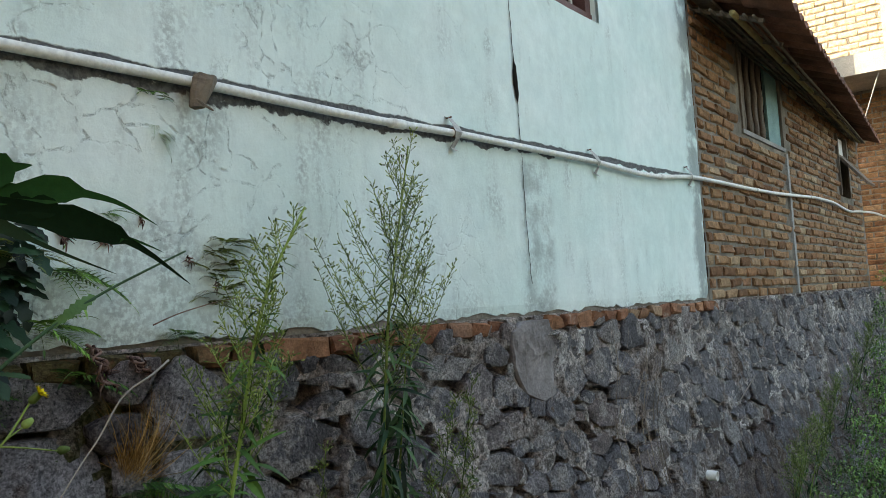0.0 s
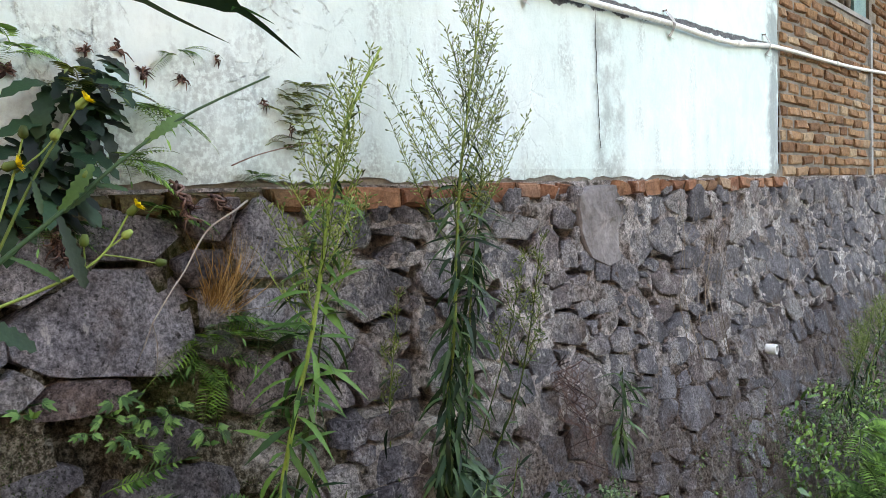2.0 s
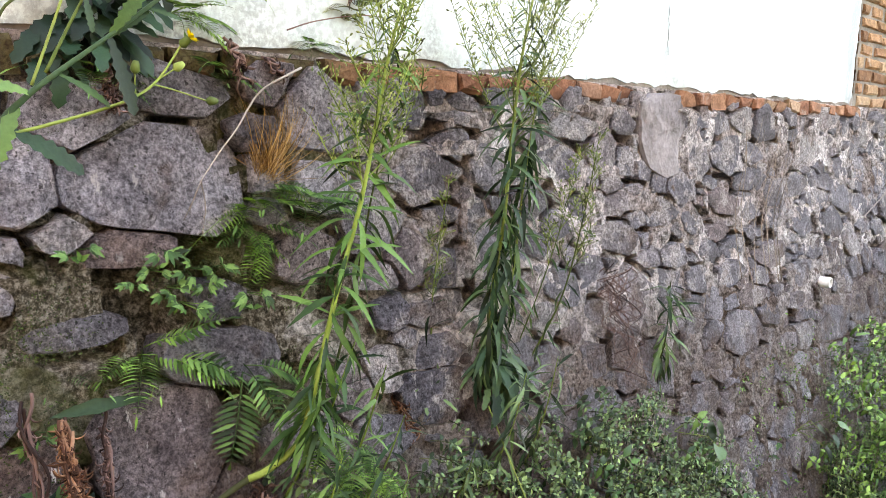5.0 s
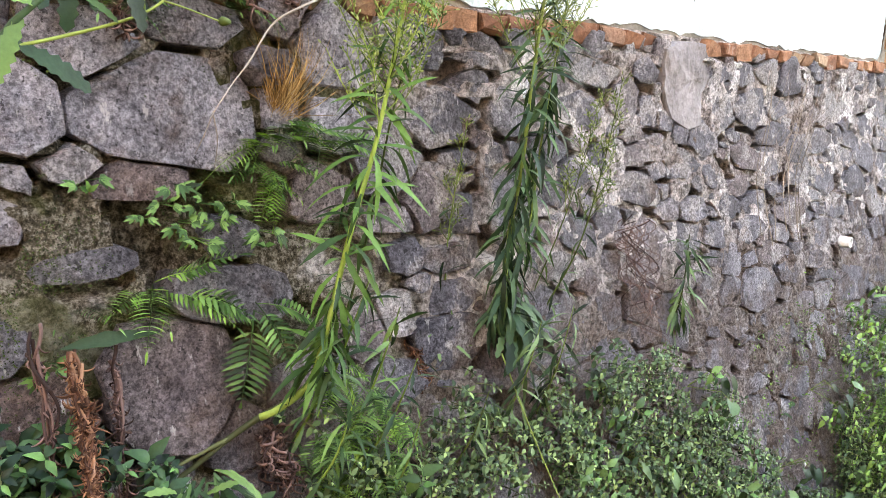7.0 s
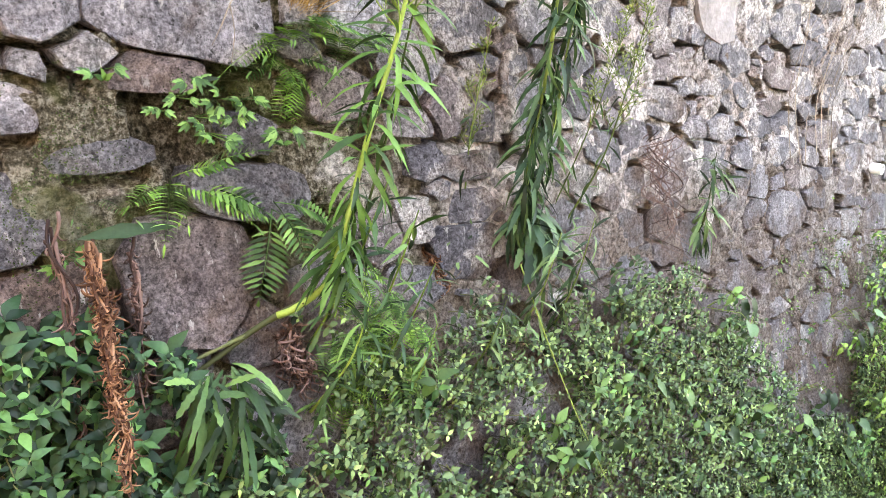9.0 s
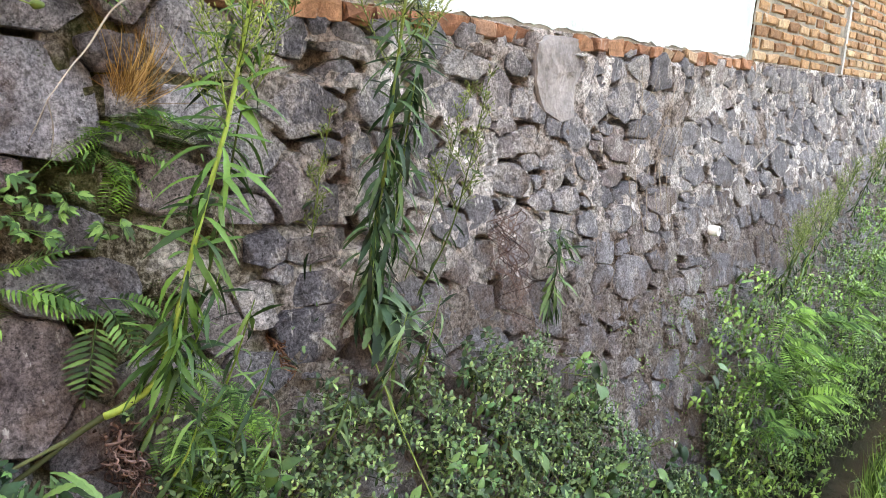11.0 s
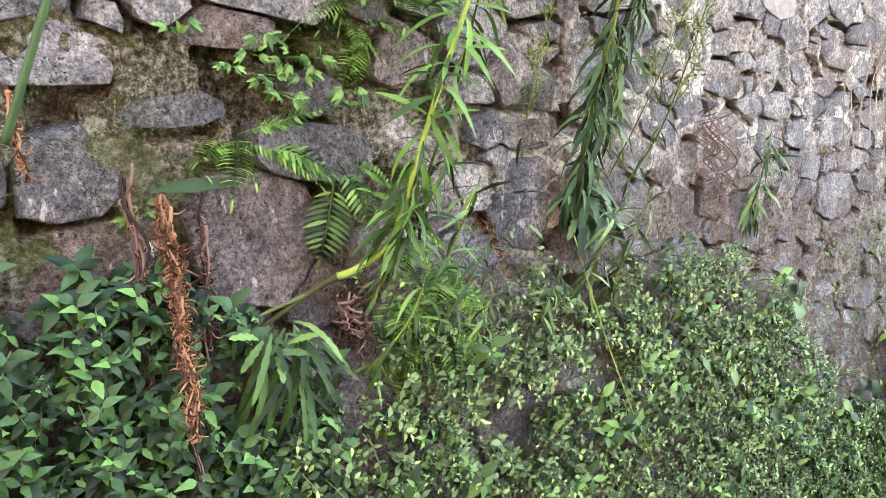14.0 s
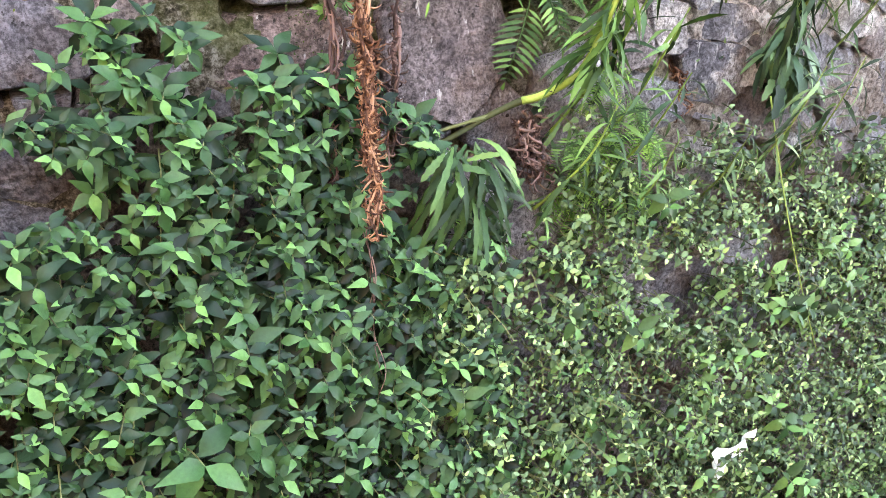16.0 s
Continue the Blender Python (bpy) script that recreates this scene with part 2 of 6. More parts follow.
def mortar_material():
    m = Nodes("lime_mortar")
    x, z = m.axis(0), m.axis(2)
    blot = m.noise(5.0, 6.0, 0.68)
    c = m.ramp(blot, [(0.34, (0.16, 0.12, 0.10)), (0.43, (0.36, 0.30, 0.275)), (0.53, (0.55, 0.50, 0.475)), (0.64, (0.80, 0.76, 0.74))])
    grain = m.noise(75.0, 6.0, 0.8)
    lump = m.noise(26.0, 6.0, 0.75)
    c = m.mix(0.9, c, m.ramp(grain, [(0.38, (0.30, 0.29, 0.28)), (0.56, (1.4, 1.4, 1.4))]), "MULTIPLY")
    c = m.mix(0.8, c, m.ramp(lump, [(0.40, (0.30, 0.28, 0.26)), (0.52, (1.1, 1.1, 1.1)), (0.65, (1.4, 1.4, 1.4))]), "MULTIPLY")
    # red-brown earth in the lower joints, set darker to add shade behind the weeds
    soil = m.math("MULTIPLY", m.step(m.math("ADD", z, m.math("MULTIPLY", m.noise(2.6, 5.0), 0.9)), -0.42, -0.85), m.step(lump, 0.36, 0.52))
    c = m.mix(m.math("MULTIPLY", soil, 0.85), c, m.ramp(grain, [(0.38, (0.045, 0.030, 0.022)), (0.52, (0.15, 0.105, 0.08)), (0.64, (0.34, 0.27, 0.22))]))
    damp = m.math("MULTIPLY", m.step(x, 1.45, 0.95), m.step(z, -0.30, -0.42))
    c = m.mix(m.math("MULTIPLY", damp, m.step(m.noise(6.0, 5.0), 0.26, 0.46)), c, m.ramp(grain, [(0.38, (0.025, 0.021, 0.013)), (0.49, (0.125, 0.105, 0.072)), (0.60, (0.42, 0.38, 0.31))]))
    moss = m.math("MULTIPLY", damp, m.step(m.noise(4.5, 5.0, 0.6, (1.0, 1.0, 0.7)), 0.50, 0.58))
    c = m.mix(m.math("MULTIPLY", moss, 0.7), c, m.ramp(grain, [(0.3, (0.03, 0.04, 0.012)), (0.7, (0.14, 0.155, 0.045))]))
    return m.done(c, 0.95, m.bump(m.math("ADD", grain, m.math("MULTIPLY", lump, 1.6)), 1.0, 0.045), 0, 0.08)


def brick_material(name, tones):
    m = Nodes(name)
    c = m.ramp(m.random(), [(k / (len(tones) - 1), t) for k, t in enumerate(tones)])
    c = m.mix(0.8, c, m.ramp(m.noise(18.0, 6.0, 0.65), [(0.3, (0.42, 0.40, 0.38)), (0.7, (1.5, 1.45, 1.4))]), "MULTIPLY")
    grain = m.noise(110.0, 5.0, 0.75)
    c = m.mix(0.75, c, m.ramp(grain, [(0.3, (0.5, 0.5, 0.5)), (0.7, (1.4, 1.4, 1.4))]), "MULTIPLY")
    c = m.mix(m.math("MULTIPLY", m.step(m.noise(11.0, 6.0, 0.7), 0.58, 0.68), 0.6), c, (0.40, 0.36, 0.31))
    c = m.mix(m.math("MULTIPLY", m.step(m.noise(7.0, 5.0), 0.60, 0.72), 0.55), c, (0.07, 0.06, 0.05))
    old = m.math("MULTIPLY", m.step(m.axis(0), 1.30, 1.0), m.step(m.noise(16.0, 6.0, 0.7), 0.30, 0.44))
    c = m.mix(m.math("MULTIPLY", old, 0.9), c, m.ramp(grain, [(0.35, (0.02, 0.018, 0.01)), (0.65, (0.10, 0.10, 0.045))]))
    return m.done(c, 0.93, m.bump(m.math("ADD", grain, m.noise(40.0)), 0.7, 0.01), 0, 0.15)


# the same stone, its colour evened out and multiplied by 1.6
PALE_STONE = stone_material("grey_andesite_brightened", 1.6)
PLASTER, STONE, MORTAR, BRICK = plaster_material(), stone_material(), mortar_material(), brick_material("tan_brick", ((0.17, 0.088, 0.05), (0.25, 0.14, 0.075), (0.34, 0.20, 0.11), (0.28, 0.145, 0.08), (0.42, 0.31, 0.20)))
RED_BRICK = brick_material("dull_red_brick", ((0.17, 0.080, 0.052), (0.27, 0.125, 0.075), (0.36, 0.19, 0.115), (0.24, 0.11, 0.07), (0.35, 0.24, 0.165)))
JOINT = simple("grey_joint_mortar", (0.10, 0.088, 0.072), (0.30, 0.265, 0.22), 6, 70, 0.95, 1.0)
CONCRETE = simple("grey_concrete", (0.24, 0.24, 0.23), (0.40, 0.39, 0.37), 4, 60, 0.9, 0.8)
PVC = simple("white_pvc", (0.62, 0.63, 0.60), (0.78, 0.79, 0.77), 5, 60, 0.45, 0.1, 0.45)
TIN = simple("galvanised_strip", (0.30, 0.30, 0.29), (0.55, 0.55, 0.53), 30, 150, 0.5, 0.4, 0.5)
RUST = simple("rusty_iron", (0.045, 0.025, 0.016), (0.20, 0.085, 0.04), 30, 150, 0.9, 0.8)
# near-black colour for the darkness inside rooms, cracks and bores
VOID = simple("painted_cavity_shade", (0.012, 0.011, 0.010), (0.022, 0.02, 0.018), 10, 60, 1.0, 0.3, 0.0)
TILE = simple("clay_roof_tile", (0.13, 0.065, 0.05), (0.27, 0.13, 0.09), 9, 90, 0.9, 0.6, vary=0.35)
OLDWOOD = simple("weathered_wood", (0.12, 0.095, 0.075), (0.25, 0.21, 0.175), 12, 120, 0.85, 0.6, stretch=(8, 8, 0.6))
DARKWOOD = simple("dark_roof_timber", (0.085, 0.068, 0.055), (0.19, 0.155, 0.12), 12, 90, 0.9, 0.6)
BAMBOO = simple("yellow_bamboo", (0.22, 0.17, 0.07), (0.36, 0.29, 0.13), 12, 90, 0.7, 0.3)
TEAL = simple("teal_painted_board", (0.13, 0.27, 0.27), (0.20, 0.36, 0.35), 9, 90, 0.7, 0.4)
MAROON = simple("maroon_window_paint", (0.10, 0.045, 0.04), (0.17, 0.08, 0.07), 9, 90, 0.6, 0.3)
WATER = simple("ditch_water", (0.020, 0.017, 0.012), (0.035, 0.030, 0.022), 3, 20, 0.18, 0.25, 0.15)
SOIL = simple("damp_soil", (0.045, 0.036, 0.025), (0.10, 0.08, 0.055), 3, 60, 0.95, 1.0)
CABLE = simple("grey_cable", (0.15, 0.15, 0.15), (0.3, 0.3, 0.3))
WHITE = simple("white_tissue", (0.75, 0.76, 0.74), (0.85, 0.86, 0.84), 40, 200, 0.8, 0.3)
LEAF = foliage("leaf_green", (0.036, 0.092, 0.030), (0.13, 0.25, 0.078))
DULL = foliage("grey_green_leaf", (0.030, 0.070, 0.030), (0.16, 0.265, 0.115))
DEEP = foliage("deep_green_leaf", (0.028, 0.075, 0.036), (0.10, 0.19, 0.085), 0.45)
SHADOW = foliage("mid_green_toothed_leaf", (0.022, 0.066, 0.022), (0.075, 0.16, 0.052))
NETTLE = foliage("nettle_leaf", (0.014, 0.044, 0.024), (0.055, 0.145, 0.055), 0.36, 0.13, 0.16)
SMALL = foliage("small_weed_leaf", (0.075, 0.150, 0.050), (0.32, 0.48, 0.185), 0.45)
FERN = foliage("fern_green", (0.045, 0.125, 0.034), (0.15, 0.30, 0.085))
OLIVE = foliage("olive_fern", (0.07, 0.10, 0.025), (0.22, 0.27, 0.08))
MOSS = foliage("dark_moss", (0.025, 0.052, 0.010), (0.075, 0.115, 0.025), 0.8, 0.1)
FRESH = foliage("fresh_green_leaf", (0.032, 0.095, 0.026), (0.105, 0.235, 0.060))
LIME = foliage("young_lime_leaf", (0.085, 0.20, 0.04), (0.22, 0.42, 0.095))
TIP = foliage("young_nettle_leaf", (0.030, 0.100, 0.034), (0.110, 0.270, 0.080), 0.36)
LIVESTEM = foliage("yellow_green_stem", (0.17, 0.29, 0.05), (0.33, 0.46, 0.12), 0.5, 0.1)
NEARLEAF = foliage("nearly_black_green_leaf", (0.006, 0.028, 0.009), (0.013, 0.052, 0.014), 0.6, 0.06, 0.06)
PATCH = simple("grey_cement_patch", (0.14, 0.125, 0.122), (0.30, 0.275, 0.27), 9, 55, 0.95, 1.0, 0.05)
GRASS = foliage("grass_blade", (0.075, 0.17, 0.035), (0.26, 0.43, 0.11))
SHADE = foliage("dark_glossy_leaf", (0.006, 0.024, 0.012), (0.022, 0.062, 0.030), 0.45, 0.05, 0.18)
STEM = foliage("green_stem", (0.13, 0.20, 0.05), (0.25, 0.34, 0.09), 0.55, 0.1)
WEEDSTEM = foliage("dull_weed_stem", (0.07, 0.085, 0.035), (0.17, 0.19, 0.085), 0.6, 0.05)
BUD = foliage("pale_bud", (0.17, 0.25, 0.08), (0.42, 0.50, 0.22), 0.7)
YELLOW = foliage("yellow_petal", (0.70, 0.52, 0.02), (0.85, 0.72, 0.05), 0.6)
STRAW = foliage("dry_straw", (0.36, 0.21, 0.085), (0.68, 0.48, 0.24), 0.8)
DRYFERN = foliage("dry_rust_fern", (0.12, 0.055, 0.036), (0.36, 0.195, 0.12), 0.85)
ROOT = foliage("dark_dry_root", (0.085, 0.05, 0.045), (0.25, 0.16, 0.14), 0.9, 0.05)
VINE = foliage("tan_dead_stem", (0.20, 0.15, 0.11), (0.42, 0.34, 0.27), 0.8, 0.0)
TWIG = foliage("pale_twig", (0.30, 0.26, 0.23), (0.50, 0.45, 0.40), 0.8, 0.0)


# ---- ground, ditch and water ----
def ground_height(x, y):
    if y > -0.92:
        h = -2.46
    else:
        k = min(1.0, (-0.92 - y) / 0.50)
        h = -2.40 + 0.66 * k * k * (3 - 2 * k)
    # unseen hill added behind the camera to block low sky light, lower at right
    if y < -2.6:
        k = min(1.0, (-2.6 - y) / 2.6)
        q = min(1.0, max(0.0, (x - 0.5) / 4.0))
        h += (6.0 - 4.8 * q * q * (3 - 2 * q)) * k * k * (3 - 2 * k)
    return h + 0.035 * wob(x, y, 0, 1.3) + 0.012 * wob(x, y, 1, 7.0)


def build_ground():
    xs = np.concatenate([[-400, -120, -40, -15, -8], np.arange(-4, 12.01, 0.10), [14, 18, 25, 50, 140, 400]])
    ys = np.concatenate([[-400, -120, -40, -15, -8, -6, -5.2, -4.8, -4.4, -4.0, -3.7], np.arange(-3.4, 0.01, 0.07), [0.6, 2, 5, 12, 40, 130, 400]])
    s = Shape()
    v = [(x, y, ground_height(x, y)) for y in ys for x in xs]
    n = len(xs)
    s.add(v, [(j * n + i, j * n + i + 1, (j + 1) * n + i + 1, (j + 1) * n + i) for j in range(len(ys) - 1) for i in range(n - 1)])
    tagged(part("ground", s, SOIL, smooth=True), "damp brown soil of ditch and bank, with an added unseen hill", "ground", kind="structure")
    w = Shape()
    xs = np.linspace(-4, 11.5, 160)
    w.add([(x, y, -2.36 + 0.003 * wob(x, y, 0, 9)) for y in (-1.06, -0.9, -0.7, -0.46) for x in xs],
          [(j * 160 + i, j * 160 + i + 1, (j + 1) * 160 + i + 1, (j + 1) * 160 + i) for j in range(3) for i in range(159)])
    tagged(part("water", w, WATER, smooth=True), "narrow stream of dark still water in the ditch", "water", kind="structure")


build_ground()

# ---- plastered house wall ----
PX0, PX1, PTOP, PFOOT = -4.0, 4.56, 2.9, -0.285
WIN = (2.72, 3.335, 1.0, 1.75)  # the small window


def grid_lines(a, b, step, cuts=()):
    out = list(np.arange(a, b, step)) + [b]
    out = [v for v in out if all(abs(v - c) > step * 0.45 for c in cuts)] + list(cuts)
    return sorted(out)


def build_plaster():
    root = thing("wall_plastered", "mint-white plastered house wall, stained, cracked and peeling", "wall", kind="structure")
    xs = grid_lines(PX0, -0.6, 0.3) + grid_lines(-0.5, PX1, 0.03, WIN[:2])
    zs = grid_lines(PFOOT, 1.9, 0.03, WIN[2:]) + grid_lines(2.0, PTOP, 0.3)
    s = Shape()
    v = []
    for k, z in enumerate(zs):
        for x in xs:
            y = 0.010 * wob(x, 0, z, 1.4) + 0.003 * wob(x, 0, z, 9.0)
            zz = z
            if k == 0:
                zz = z + 0.020 * wob(x, 0, 3, 6.0) + 0.012 * wob(x, 0, 5, 31.0)
                y += 0.004
            if x > PX1 - 0.10:
                y += 0.014 * ((x - PX1 + 0.10) / 0.10) ** 2
            v.append((x + (0.018 * wob(0, 0, z, 2.2) if x == xs[-1] else 0), y, zz))
    n = len(xs)
    faces = []
    for k in range(len(zs) - 1):
        for i in range(n - 1):
            mx, mz = (xs[i] + xs[i + 1]) / 2, (zs[k] + zs[k + 1]) / 2
            if not (WIN[0] < mx < WIN[1] and WIN[2] < mz < WIN[3]):
                faces.append((k * n + i, k * n + i + 1, (k + 1) * n + i + 1, (k + 1) * n + i))
    s.add(v, faces)
    # thickness: foot, end, reveals
    base = len(v)
    back = [(x, 0.16, z) for (x, y, z) in (v[i] for i in range(n))]
    s.v[0] = np.concatenate([s.v[0], np.array(back)])
    s.n += n
    s.f += [(i + 1, i, base + i, base + i + 1) for i in range(n - 1)]
    s.box(PX1 - 0.03, PX1 + 0.012, 0.018, 0.16, PFOOT, PTOP)
    x0, x1, z0, z1 = WIN
    s.box(x0 - 0.02, x1 + 0.02, 0.012, 0.15, z0 - 0.03, z0 - 0.001)
    s.box(x1 + 0.001, x1 + 0.03, 0.012, 0.15, z0, z1)
    s.box(x0 - 0.03, x0 - 0.001, 0.012, 0.15, z0, z1)
    s.box(x0 - 0.02, x1 + 0.02, 0.012, 0.15, z1 + 0.001, z1 + 0.03)
    part("plaster", s, PLASTER, root)
    # plain unseen walls and roof, added to close the house and block the sun
    b = Shape()
    b.box(PX0 - 0.15, PX0, 0.0, 5.0, -2.0, PTOP)
    b.box(PX0 - 0.15, PX1, 5.0, 5.15, -2.0, PTOP)
    b.box(PX1 - 0.16, PX1 - 0.02, 0.165, 5.0, -2.0, PTOP)
    b.box(PX0 - 0.2, PX1, -0.02, 5.2, PTOP + 0.004, PTOP + 0.14)
    part("unseen_closing_wall", b, CONCRETE, root)
    # the long crack with its burst hole, a near-black strip for its shaded depth
    c = Shape()
    pts, wide = [], []
    z = 2.2
    while z > -0.20:
        x = 2.545 + 0.035 * (1.0 - z) + 0.012 * wob(0, 0, z, 9) + 0.006 * wob(0, 4, z, 40)
        w = 0.0022 + 0.0012 * wob(3, 0, z, 12)
        if 0.50 < z < 0.66:
            w = 0.004 + 0.013 * math.sin((0.66 - z) / 0.16 * math.pi) ** 0.7
        if 0.24 < z < 0.36:
            w = 0.001
        pts.append((x, z)), wide.append(max(w, 0.0008))
        z -= 0.02
    vs = []
    for (x, z), w in zip(pts, wide):
        y = 0.010 * wob(x, 0, z, 1.4) + 0.003 * wob(x, 0, z, 9.0) - 0.0035
        vs += [(x - w, y, z), (x + w, y, z)]
    c.add(vs, [(2 * i, 2 * i + 1, 2 * i + 3, 2 * i + 2) for i in range(len(pts) - 1)])
    part("crack", c, VOID, root, "long black crack with a burst hole")
    return root


wall_plastered = build_plaster()


def build_small_window():
    x0, x1, z0, z1 = WIN
    root = thing("window_1", "small maroon timber window with vertical bars", "window", kind="structure")
    for name, box in (("window_sill", (x0, x1, 0.03, 0.11, z0, z0 + 0.05)), ("lintel", (x0, x1, 0.03, 0.11, z1 - 0.05, z1)),
                      ("jamb", (x0, x0 + 0.05, 0.035, 0.105, z0 + 0.052, z1 - 0.052)), ("jamb", (x1 - 0.05, x1, 0.035, 0.105, z0 + 0.052, z1 - 0.052))):
        part(name, Shape().box(*box), MAROON, root)
    for i in range(4):
        x = x0 + 0.13 + i * 0.12
        part("bar", Shape().tube([(x, 0.07, z0 + 0.05), (x, 0.07, z1 - 0.05)], 0.008, 8), TIN, root)
    # a thin black panel gives the darkness of the room
    part("unlit_room_panel", Shape().box(x0 - 0.01, x1 + 0.01, 0.145, 0.155, z0 - 0.01, z1 + 0.01), VOID, root, "black panel in place of the unlit room behind bars")


build_small_window()

# ---- the water pipe and its clips ----
PIPE = [(-1.6, 0.21), (-0.4, 0.25), (0.71, 0.282), (1.13, 0.294), (1.70, 0.298), (2.12, 0.318), (3.15, 0.338), (3.66, 0.331), (4.0, 0.352), (4.30, 0.388),
        (4.75, 0.400), (5.44, 0.415), (6.05, 0.435), (6.65, 0.464), (7.4, 0.505), (8.14, 0.515), (8.6, 0.485), (8.93, 0.473), (9.4, 0.51), (10.3, 0.55), (11.4, 0.56)]


def pipe_z(x):
    return float(np.interp(x, [p[0] for p in PIPE], [p[1] for p in PIPE]))


def build_pipe():
    root = thing("water_pipe", "white plastic water pipe clipped along the house wall", "pipe")
    xs = np.arange(-1.6, 11.4, 0.08)
    zs = np.array([pipe_z(x) for x in xs])
    zs = np.convolve(np.pad(zs, 2, "edge"), np.ones(5) / 5, "valid")
    ys = np.array([-0.022 - 0.006 * wob(x, 0, 0, 1.1) for x in xs])
    part("tube", Shape().tube(np.stack([xs, ys, zs], 1), 0.0125, 10), PVC, root, smooth=True)
    for x in (0.2, 1.83, 3.9, 5.6, 7.2):
        part("socket", Shape().tube([(x - 0.03, -0.022, pipe_z(x - 0.03)), (x + 0.03, -0.022, pipe_z(x + 0.03))], 0.0155, 10), PVC, root, smooth=True)


build_pipe()


def build_clip(x, tilt, rusty):
    """A bent strip of sheet metal over the pipe, its ends nailed to the wall."""
    z = pipe_z(x)
    root = thing("pipe_clip", "bent sheet metal strip, rusty, holding the pipe" if rusty else "torn galvanised metal strip holding the pipe", "clip", "pipe clips", at=(x, 0, z))
    s = Shape()
    prof = [(0.006, 0.058), (-0.012, 0.050), (-0.030, 0.022), (-0.040, 0.0), (-0.030, -0.022), (-0.006, -0.046), (-0.020, -0.058)]
    v = []
    for k, (y, dz) in enumerate(prof):
        w = 0.013 + 0.004 * math.sin(k * 2.1 + x)
        sx = tilt * dz
        for q in (0.0, 0.0015):
            v += [(sx - w, y - q, dz), (sx + w, y - q + 0.004 * math.sin(k + x), dz)]
    f = []
    for k in range(len(prof) - 1):
        a, b = 4 * k, 4 * k + 4
        f += [(a, a + 1, b + 1, b), (a + 2, b + 2, b + 3, a + 3), (a, b, b + 2, a + 2), (a + 1, a + 3, b + 3, b + 1)]
    s.add(v, f)
    part("strip", s, TIN, root)
    if rusty:
        part("band", Shape().tube([(-0.012 + tilt * 0.0, -0.022, 0), (0.014, -0.022, 0.001)], 0.0165, 10), RUST, root, "rusted band")
    part("nail", Shape().tube([(tilt * 0.05, 0.01, 0.050), (tilt * 0.05, -0.02, 0.052)], 0.003, 6), RUST, root)


build_clip(2.12, -0.15, True)
build_clip(3.15, -0.55, False)
build_clip(4.31, -0.4, False)


def build_wood_block():
    root = thing("wood_block", "rotten brown wooden block wedged behind the pipe", "block", at=(1.135, -0.024, 0.277))
    s = Shape()
    n = 10
    for k, (dz, r) in enumerate(((-0.045, 0.018), (-0.030, 0.021), (-0.012, 0.027), (0.018, 0.030), (0.032, 0.027))):
        s.v.append(np.array([(math.cos(a) * r * (1 + 0.16 * wob(a, k, 1, 2)) + dz * 0.35, math.sin(a) * r * 0.8 * (1 + 0.2 * wob(a, k, 5, 2)) - 0.008, dz + 0.008 * wob(a, k, 9, 3)) for a in np.arange(n) * 2 * math.pi / n]))
    s.n = 5 * n
    s.f = [(k * n + i, k * n + (i + 1) % n, (k + 1) * n + (i + 1) % n, (k + 1) * n + i) for k in range(4) for i in range(n)] + [tuple(range(n))[::-1], tuple(4 * n + i for i in range(n))]
    part("block", s, DARKWOOD, root)
    part("bark", Shape().tube([(-0.036, -0.034, -0.034), (-0.015, -0.036, -0.046), (0.012, -0.030, -0.052)], (0.002, 0.004, 0.002), 5), OLDWOOD, root, "splintered pale edge")


build_wood_block()

# ---- brick house ----
BX0, BX1, BFOOT, BTOP = PX1 + 0.02, 9.9, -0.30, 1.56
BWIN = (5.50, 6.60, 0.805, 1.50)
BWIN2 = (8.66, 9.16, 0.63, 1.25)
wall_brick = thing("wall_brick", "unplastered brown brick house wall with thick grey joints", "wall", kind="structure")


